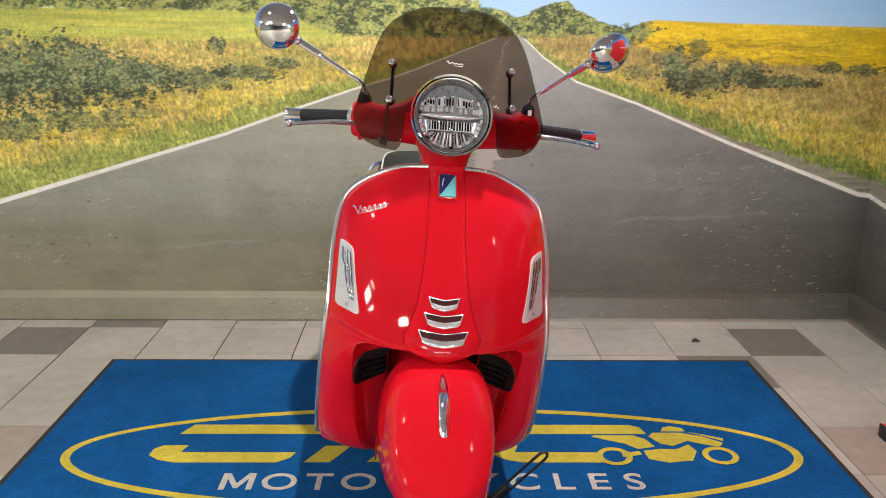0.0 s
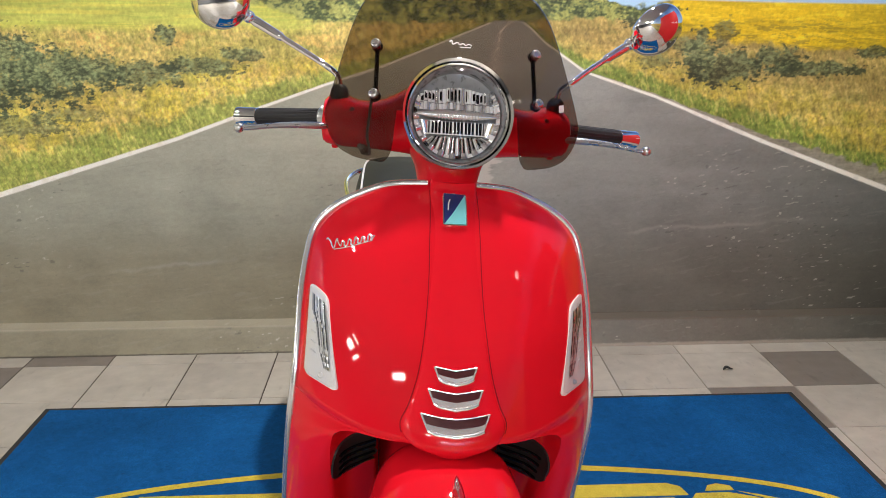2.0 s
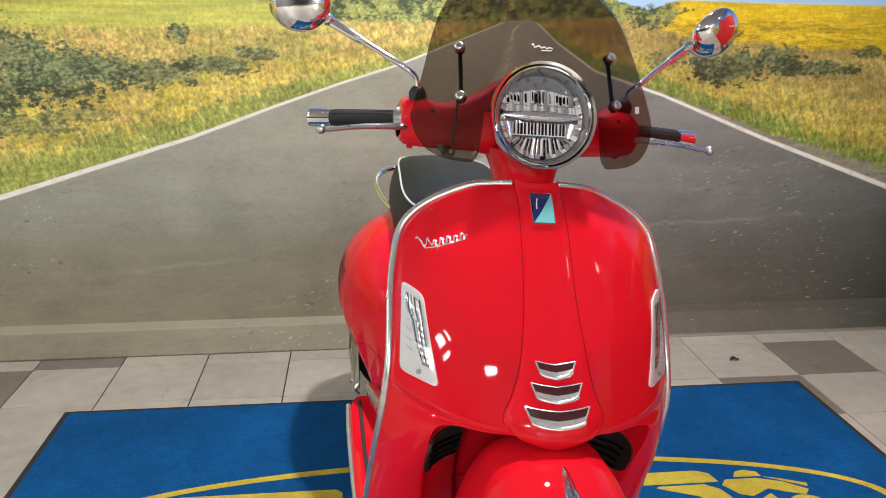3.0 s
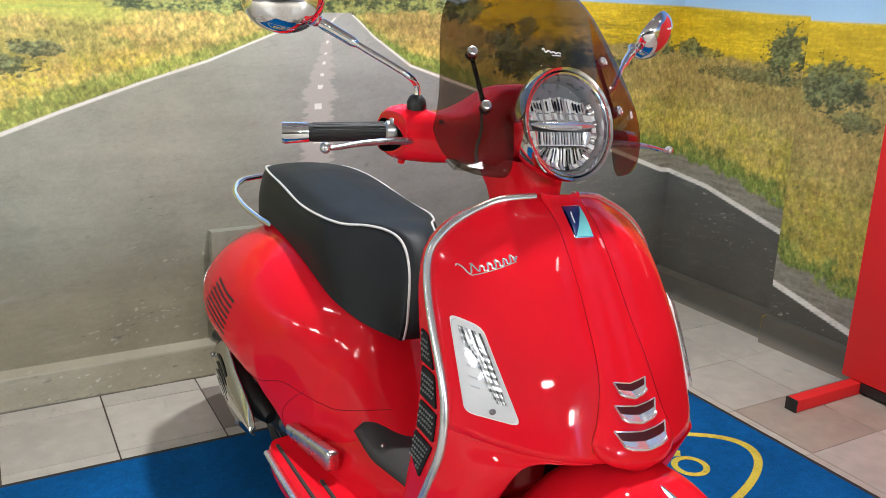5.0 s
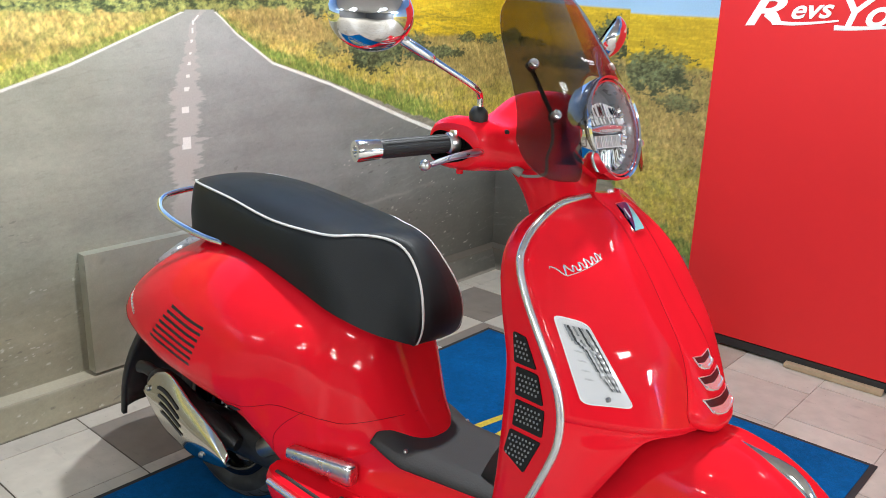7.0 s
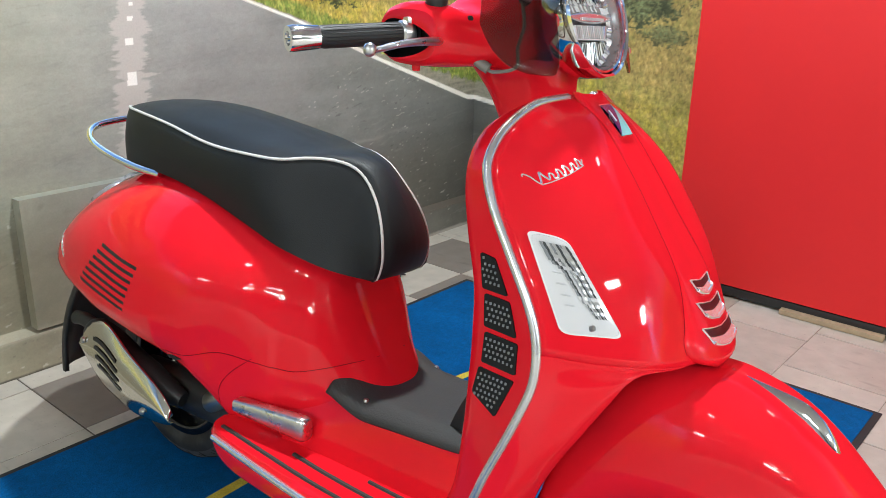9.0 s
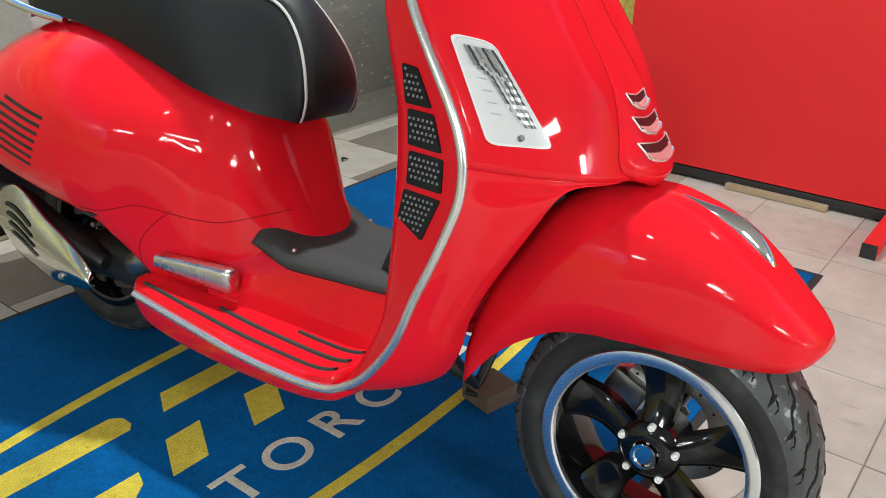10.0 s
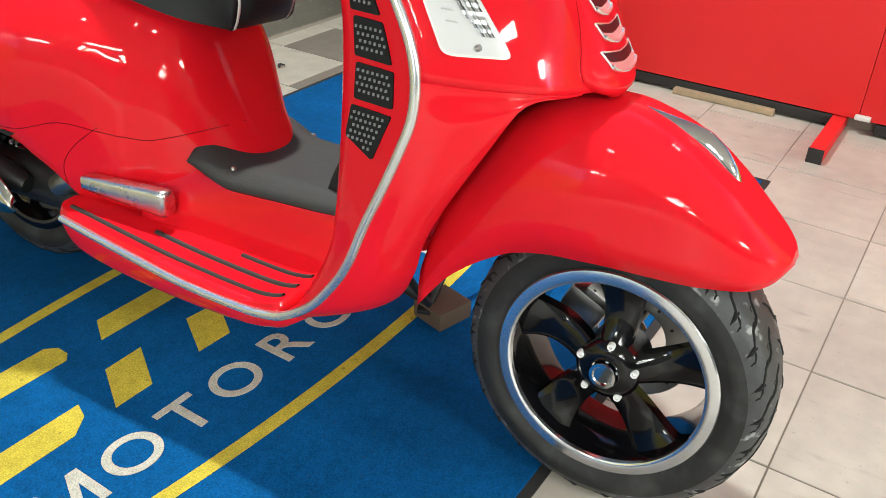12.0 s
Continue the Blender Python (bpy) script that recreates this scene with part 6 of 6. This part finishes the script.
for sx in (1, -1):
    a, b = Vector((sx * 0.235, 0.547, 1.115)), Vector((sx * 0.408, 0.616, 1.099))
    way = (b - a).normalized()
    m = Matrix.Translation(a) @ way.to_track_quat("Z", "Y").to_matrix().to_4x4()
    bm = B()
    lathe(bm, [(0.013, -0.02), (0.0178, 0.0), (0.0178, 0.004), (0.0158, 0.006), (0.0158, 0.030), (0.0164, 0.06), (0.0160, 0.141), (0.012, 0.143)], m, 24)
    grip = part("grip", bm, RUBBER, scooter, "black rubber grip", turn=STEER)
    bm = B()
    for k in range(18):
        c, s = math.cos(2 * math.pi * k / 18), math.sin(2 * math.pi * k / 18)
        tube(bm, np.array([tuple(m @ Vector((0.0160 * c, 0.0160 * s, h))) for h in np.linspace(0.012, 0.135, 6)]), 0.0008, 4)
    tagged(part("grip_rib", bm, RUBBER, grip, turn=STEER), kind="stuff")
    bm = B()
    lathe(bm, [(0.013, 0.140), (0.0168, 0.142), (0.0174, 0.152), (0.0190, 0.182), (0.0178, 0.187), (0.010, 0.187), (0.008, 0.180), (0.0001, 0.180)], m, 28)
    part("bar_end", bm, CHROME, grip, "chrome bar-end weight", turn=STEER)
    bm = B()
    tube(bm, cr([(sx * 0.215, 0.498, 1.106), (sx * 0.240, 0.485, 1.107), (sx * 0.285, 0.480, 1.106), (sx * 0.33, 0.479, 1.102), (sx * 0.365, 0.479, 1.096), (sx * 0.384, 0.479, 1.094)], 24), np.interp(np.linspace(0, 1, 24), (0, 0.2, 0.6, 1), (0.010, 0.0095, 0.0075, 0.0055)), 12, flat=0.7)
    bmesh.ops.create_uvsphere(bm, u_segments=14, v_segments=10, radius=0.0095, matrix=pose(sx * 0.388, 0.479, 1.095))
    part("brake_lever", bm, SATIN, scooter, "satin alloy ball-end lever", turn=STEER)
    bm = B()
    lathe(bm, [(0.0140, -0.012), (0.0185, -0.010), (0.0200, -0.003), (0.0190, 0.007), (0.0155, 0.010)], m, 24)
    block(bm, m @ pose(0.0, -0.004, -0.006) @ pose(-sx * 0.004, 0.020, 0), 0.018, 0.016, 0.016, 0.004)
    part("switch", bm, SATIN, scooter, "alloy lever clamp", turn=STEER)
    # mirrors
    mirror = new("mirror")
    mirror.parent = scooter
    tagged(mirror, "round chrome mirror on a chrome stalk")
    bm = B()
    lathe(bm, [(0.014, -0.010), (0.0175, 0.0), (0.0165, 0.010), (0.011, 0.018), (0.006, 0.021)], Matrix.Translation((sx * 0.207, 0.512, 1.163)) @ pose(0, 0, 0, -8, sx * 6, 0), 18)
    part("rubber_boot", bm, BLACK, mirror, "black rubber boot", turn=STEER)
    far = np.array((-0.014, 0.045, 0.0)) if sx > 0 else np.zeros(3)
    stalk = cr([(sx * 0.208, 0.511, 1.172), (sx * 0.212, 0.509, 1.198), (sx * 0.235, 0.506, 1.216), tuple(np.array((sx * 0.300, 0.530, 1.250)) + far * 0.5), tuple(np.array((sx * 0.375, 0.558, 1.288)) + far * 0.9)], 36)
    bm = B()
    tube(bm, stalk, 0.0055, 12)
    tube(bm, stalk[24:], np.interp(np.linspace(0, 1, 12), (0, 0.1, 0.9, 1), (0.0058, 0.0085, 0.0095, 0.008)), 12)
    part("stalk", bm, CHROME, mirror, "chrome stalk", turn=STEER)
    m2 = Matrix.Translation(Vector((sx * 0.438, 0.565, 1.322)) + Vector(far)) @ Vector((0.46, -0.70, -0.45) if sx > 0 else (-0.57, -0.82, 0.05)).to_track_quat("Z", "Y").to_matrix().to_4x4()
    bm = B()
    prof = [(0.0001, 0.036), (0.018, 0.0335), (0.036, 0.026), (0.051, 0.012), (0.057, -0.003), (0.056, -0.012), (0.053, -0.013)]
    lathe(bm, [tuple(p) for p in cr(prof, 26)], m2 @ Matrix.Diagonal((1.14 if sx > 0 else 1.20, 1.0, 1, 1)), 40, caps=False)
    part("mirror_shell", bm, CHROME, mirror, "rounded chrome back", turn=STEER, sharp=70)
    bm = B()
    lathe(bm, [(0.0001, -0.0105), (0.053, -0.0105)], m2 @ Matrix.Diagonal((1.14 if sx > 0 else 1.20, 1.0, 1, 1)), 40, caps=False)
    part("mirror_glass", bm, REFLECTOR, mirror, "mirror glass", turn=STEER)
    bm = B()
    bmesh.ops.create_uvsphere(bm, u_segments=16, v_segments=10, radius=0.012, matrix=pose(sx * 0.382 + far[0], 0.560 + far[1], 1.292))
    part("ball_joint", bm, CHROME, mirror, turn=STEER)

# headlamp -----------------------------------------------------------------
LAMP = Matrix.Translation((0, 0.352, 1.158)) @ Vector((0, -math.cos(radians(17)), math.sin(radians(17)))).to_track_quat("Z", "Y").to_matrix().to_4x4()
headlamp = new("headlamp")
headlamp.parent = scooter
tagged(headlamp, "round headlamp with a chrome bezel and clear lens")
bm = B()
lathe(bm, [(0.082, -0.055), (0.090, -0.045), (0.0950, -0.02), (0.0975, -0.004), (0.0965, 0.006), (0.0925, 0.004), (0.0905, -0.002), (0.0885, 0.002), (0.0860, 0.001), (0.0845, -0.006)], LAMP, 64, caps=False)
part("bezel", bm, CHROME, headlamp, "stepped chrome bezel", turn=STEER, sharp=35)
bm = B()
lathe(bm, [(0.0905, -0.0005), (0.0885, 0.0005)], LAMP, 64, caps=False)
part("bezel_groove", bm, GLOSSBLACK, headlamp, "thin black groove", turn=STEER)
bm = B()
lathe(bm, [(0.0845, -0.004), (0.080, -0.010), (0.078, -0.034), (0.0001, -0.036)], LAMP, 48, caps=False)
part("lamp_bowl", bm, LAMP_GREY, headlamp, "grey bowl behind the lens", turn=STEER)
# reflectors: fluted upper row over a dark tier, a lens-shaped bar across, and a ribbed lower well over a fan
def flute(bm, corners, h, swell):
    """A strip between two edges (each two (u, v) ends), swelling towards the lens."""
    (a, b), (c, d) = [[np.array(q, float) for q in e] for e in corners]
    rows = []
    for t in np.linspace(0, 1, 5):
        k = h + swell * (1 - (2 * t - 1)**2)
        rows.append([tuple(LAMP @ Vector((*(a * (1 - t) + c * t), k))), tuple(LAMP @ Vector((*(b * (1 - t) + d * t), k - 0.004)))])
    add_grid(bm, np.array(rows))


rnd = random.Random(3)
rim = lambda u, r=0.0745: math.sqrt(max(0.0001, r * r - u * u))
# pale and dark facets paint reflections in, whatever a mirror would show
bright, pale, dark = B(), B(), B()
for k in range(22):
    u0, u1 = -0.0715 + 0.0065 * k, -0.0715 + 0.0065 * (k + 0.94)
    uc = (u0 + u1) / 2
    top = min(rim(uc) - 0.004, 0.047 + 0.004 * math.cos(uc * 60))
    if top < 0.016:
        continue
    mid = 0.021 + rnd.uniform(-0.002, 0.003)
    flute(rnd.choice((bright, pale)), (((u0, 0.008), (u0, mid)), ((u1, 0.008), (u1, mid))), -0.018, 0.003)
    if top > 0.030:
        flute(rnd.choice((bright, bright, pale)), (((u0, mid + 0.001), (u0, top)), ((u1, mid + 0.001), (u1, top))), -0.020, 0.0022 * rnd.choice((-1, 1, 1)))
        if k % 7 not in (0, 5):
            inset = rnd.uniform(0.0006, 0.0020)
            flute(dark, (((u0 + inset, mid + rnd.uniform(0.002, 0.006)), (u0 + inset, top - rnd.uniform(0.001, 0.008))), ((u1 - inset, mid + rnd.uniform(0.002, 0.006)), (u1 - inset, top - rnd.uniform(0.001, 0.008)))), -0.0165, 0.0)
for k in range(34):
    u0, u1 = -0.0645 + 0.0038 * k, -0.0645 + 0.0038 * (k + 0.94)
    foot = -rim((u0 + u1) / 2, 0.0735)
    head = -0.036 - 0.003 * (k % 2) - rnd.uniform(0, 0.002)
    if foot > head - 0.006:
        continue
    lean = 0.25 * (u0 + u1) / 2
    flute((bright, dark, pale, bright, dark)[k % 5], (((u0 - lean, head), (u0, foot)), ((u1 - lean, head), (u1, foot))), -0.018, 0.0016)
block(dark, LAMP @ pose(0, -0.0215, -0.021), 0.096, 0.021, 0.002)
for k in range(15):
    u = -0.0455 + 0.0065 * k
    block(pale, LAMP @ pose(u, -0.022, -0.0175), 0.0011 if k % 3 else 0.003, 0.022, 0.004)
block(pale, LAMP @ pose(0, -0.0335, -0.016), 0.108, 0.0018, 0.004)
for k in [k for k in range(44) if not 3 < k < 19]:
    a0, a1 = 2 * math.pi * k / 44, 2 * math.pi * (k + 0.9) / 44
    flute((bright, pale, bright, dark, bright, pale)[k % 6 if 9 < k < 36 else k % 3], [[(r * math.cos(a), r * math.sin(a)) for r in (0.0765, 0.066 + 0.004 * (k % 2))] for a in (a0, a1)], -0.0150, 0.0016 * (-1) ** k)
for sx in (-1, 1):
    flute(bright, (((sx * 0.050, -0.010), (sx * 0.046, -0.034)), ((sx * 0.0735, -0.010), (sx * 0.062, -0.038))), -0.020, 0.004)
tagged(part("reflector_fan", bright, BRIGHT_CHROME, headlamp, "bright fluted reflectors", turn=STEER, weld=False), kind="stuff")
tagged(part("pale_facet", pale, BRIGHT, headlamp, "pale facets painted as bright reflections, and ribs", turn=STEER, weld=False), kind="stuff")
tagged(part("dark_facet", dark, GLOSSBLACK, headlamp, "dark wells, and dark facets painted as reflections", turn=STEER, weld=False), kind="stuff")
bm = B()
us = np.linspace(-1, 1, 33)
add_grid(bm, np.array([[tuple(LAMP @ Vector((0.0735 * u, 0.0005 + v * 0.0088 * (1 - abs(u)**2.4) + v * 0.0008, -0.011 + 0.004 * (1 - v * v) * (1 - u * u)))) for v in (-1, -0.5, 0, 0.5, 1)] for u in us]))
thicken(part("light_bar", bm, BRIGHT_CHROME, headlamp, "lens-shaped bright bar across the lamp", turn=STEER), 0.004)
bm = B()
for k in range(14):
    block(bm, LAMP @ pose(-0.034 + 0.0052 * k, -0.0032, -0.0068), 0.0034, 0.0044, 0.0012)
part("bar_step", bm, FROST_GREY, headlamp, "row of small steps along the bar", turn=STEER)
bm = B()
lathe(bm, [(0.0850, -0.002), (0.080, 0.008), (0.065, 0.017), (0.045, 0.0225), (0.022, 0.025), (0.0001, 0.026)], LAMP, 64, caps=False)
lens = part("lens", bm, LENS, headlamp, "clear domed lens", turn=STEER, sharp=80)
lens.visible_shadow = False

# flyscreen ----------------------------------------------------------------
def screen_y(u, z):
    d = z - 1.18
    return 0.352 + 0.25 * d + 0.265 * (d + math.sqrt(d * d + 0.0012)) + 1.3 * u * u


def screen_grid():
    us = np.concatenate([np.linspace(0, 0.100, 14), np.linspace(0.1035, 0.118, 7), np.linspace(0.124, 0.212, 14), np.linspace(0.216, 0.2305, 8)])
    rows = []
    for u in us:
        hi = float(ci(u, (0, 0.06, 0.100, 0.135, 0.158, 0.178, 0.195, 0.207, 0.220, 0.2305), (1.402, 1.399, 1.389, 1.370, 1.350, 1.318, 1.270, 1.225, 1.178, 1.140)))
        if u <= 0.107:
            lo = 1.157 + math.sqrt(max(0, 0.0915**2 - u * u))
        else:
            lo = float(ci(u, (0.107, 0.110, 0.116, 0.128, 0.165, 0.197, 0.216, 0.226, 0.2305), (1.160, 1.105, 1.080, 1.068, 1.070, 1.080, 1.098, 1.118, 1.136)))
        if u < 0.107:
            lo = max(lo, 1.105)
        rows.append([(u, screen_y(u, z), z) for z in np.linspace(lo, hi, 26)])
    return np.array(rows)


SCREEN = screen_grid()
SCREEN_TREE = tree_of(SCREEN, mirrored(SCREEN))
bm = B()
both(bm, SCREEN)
screen = thicken(part("flyscreen", bm, SMOKE, scooter, "smoked transparent flyscreen", turn=STEER, sharp=80), 0.003, 0)
for sx in (1, -1):
    ends = []
    for z, u in ((1.264, 0.146), (1.181, 0.147)):
        p = Vector((sx * u, screen_y(u, z), z))
        out = Vector((sx * 0.45, -1, 0.70)).normalized()
        q = Matrix.Translation(p) @ out.to_track_quat("Z", "Y").to_matrix().to_4x4()
        bm = B()
        lathe(bm, [(0.0092, -0.006), (0.0092, 0.001), (0.0082, 0.0035), (0.0058, 0.0045), (0.0048, 0.0025), (0.0001, 0.0025)], q, 16)
        part("screen_bolt", bm, SATIN, screen, "chrome dome bolt", turn=STEER)
        bm = B()
        lathe(bm, [(0.0098, -0.014), (0.0098, -0.007), (0.0001, -0.007)], q, 16)
        part("washer", bm, BLACK, screen, "black rubber washer", turn=STEER)
        ends.append(tuple(p - out * 0.012))
    bm = B()
    tube(bm, np.array([ends[0], ends[1]]), 0.0040, 10)
    part("screen_bracket", bm, BLACK, screen, "thin black steel bracket", turn=STEER)
bm = B()
wave = [(0, 0.6), (0.1, 1), (0.15, 0), (0.35, 0.7), (0.45, 0.1), (0.6, 0.6), (0.72, 0.1), (0.85, 0.6), (1.0, 0.3)]
tube(bm, drape(SCREEN_TREE, cr(np.array([(-0.016 + 0.040 * s, -0.6, 1.272 + 0.006 * t - 0.003 * s) for s, t in wave]), 40), (0, 1, 0), 0.0016), 0.0010, 5)
tube(bm, drape(SCREEN_TREE, np.array([(x, -0.6, 1.2675) for x in np.linspace(0.002, 0.022, 6)]), (0, 1, 0), 0.0016), 0.0008, 5)
part("script_print", bm, WHITE, screen, "small pale script print", turn=STEER)

bm = B()
patch = np.array([[(u, -0.6, z + 0.1 * (u - 0.19)) for u in np.linspace(0.187, 0.197, 5)] for z in np.linspace(1.166, 1.178, 5)])
add_grid(bm, drape(SCREEN_TREE, patch, (0, 1, 0), 0.0022))
# grey colour stands for white dimmed by the smoked screen
part("paper_label", bm, FROST_GREY, screen, "small white paper label, greyed to look behind the smoked screen", turn=STEER)

# brake hose below the bar cover
bm = B()
yb = screen_y(0.147, 1.181) + 0.012
tube(bm, cr([(-0.148, yb, 1.180), (-0.152, yb - 0.012, 1.140), (-0.154, yb - 0.006, 1.105), (-0.148, 0.40, 1.076), (-0.152, 0.435, 1.066), (-0.158, 0.448, 1.070)], 40), 0.0028, 8)
tube(bm, cr([(-0.156, 0.444, 1.070), (-0.161, 0.456, 1.077), (-0.166, 0.470, 1.088)], 10), 0.0085, 10)
part("brake_hose", bm, HOSE, scooter, "grey brake hose", turn=STEER)

# side stand, folded out on the far side
bm = B()
tube(bm, cr([(0.10, 0.62, 0.20), (0.165, 0.54, 0.12), (0.215, 0.465, 0.062)], 12), 0.012, 10)
a, b, o = np.array((0.222, 0.466, 0.080)), np.array((0.345, 0.456, 0.228)), np.array((0.0085, 0, -0.0070))
tube(bm, cr([a + o, a * 0.5 + b * 0.5 + o, b + o, b + np.array((0.008, 0, 0.009)), b - o, a * 0.5 + b * 0.5 - o, a - o], 48), 0.0042, 8)
tube(bm, np.array([a - (b - a) * 0.12, a + (b - a) * 0.30]), 0.011, 10)
block(bm, pose(0.215, 0.465, 0.056, 0, -4, 20), 0.06, 0.05, 0.010, 0.002)
tube(bm, cr([(0.06, 0.45, 0.22), (0.12, 0.44, 0.14), (0.16, 0.44, 0.095)], 8), 0.008, 8)
part("side_stand", bm, BLACK, scooter, "black side stand with a wire foot")

# timber block under the stand
bm = B()
block(bm, pose(0.165, 2.745, 0.022 + 0.007, 0, 0, -14), 0.09, 0.085, 0.042, 0.003)
tagged(part("timber_block", bm, WOOD), "small worn timber block under the scooter's side stand", "wood block")


# scrap on the tiles
bm = B()
tube(bm, cr([(1.128, 4.110, 0.006), (1.142, 4.122, 0.011), (1.156, 4.112, 0.008), (1.166, 4.120, 0.005)], 14), np.interp(np.linspace(0, 1, 14), (0, 0.4, 1), (0.003, 0.007, 0.002)), 8, flat=0.7)
tagged(part("scrap", bm, EDGE), "small dark scrap lying on the tiles", "scrap")


# ---- floor tiles ----
def floor_tiles():
    px, py, joint, x0, y0 = 0.3235, 0.321, 0.0032, -1.25, 4.285
    floor = bpy.data.objects["floor"]
    meshes = []
    for mat in (TILE, TILE_GREY, TILE_BROWN):
        bm = B()
        block(bm, pose(0, 0, -0.003), px - 0.0052, py - joint, 0.006, 0.0012)
        me = bpy.data.meshes.new("tile")
        bm.to_mesh(me)
        bm.free()
        me.materials.append(mat)
        meshes.append(me)
    rnd = random.Random(4)
    dark = {(8, -1), (7, -2), (-2, -1), (-1, 0), (3, -1), (2, -7)}
    brown = {(-1, -4), (-2, -4), (8, -4), (9, -4)}
    rest = []
    for i in range(-26, 12):
        for j in range(-41, 1):
            x, y = x0 + px * (i + 0.5) + (0.09 if j < -5 else 0), y0 + py * (j + 0.5)
            if y > YB + 0.1 or x > 2.25 or y < YF or x < XL:
                continue
            g = 1 if (i, j) in dark else 2 if (i, j) in brown else 0
            if -2.2 < x < 2.2 and y > 1.0 and not (-1.15 < x < 1.1 and 2.55 < y < 3.7):
                ob = new("tile", meshes[g])
                ob.location = (x, y, rnd.uniform(-0.0006, 0.0006))
                ob.rotation_euler = (rnd.uniform(-0.0015, 0.0015), rnd.uniform(-0.0015, 0.0015), rnd.uniform(-0.002, 0.002))
                ob.parent = floor
            else:
                rest.append((x, y))
    bm = B()
    for x, y in rest:
        h = (py - joint) / 2
        bm.faces.new([bm.verts.new((x + a * h, y + b * h, 0)) for a, b in ((-1, -1), (1, -1), (1, 1), (-1, 1))])
    tagged(part("far_tile", bm, TILE, floor, weld=False), kind="stuff")


floor_tiles()
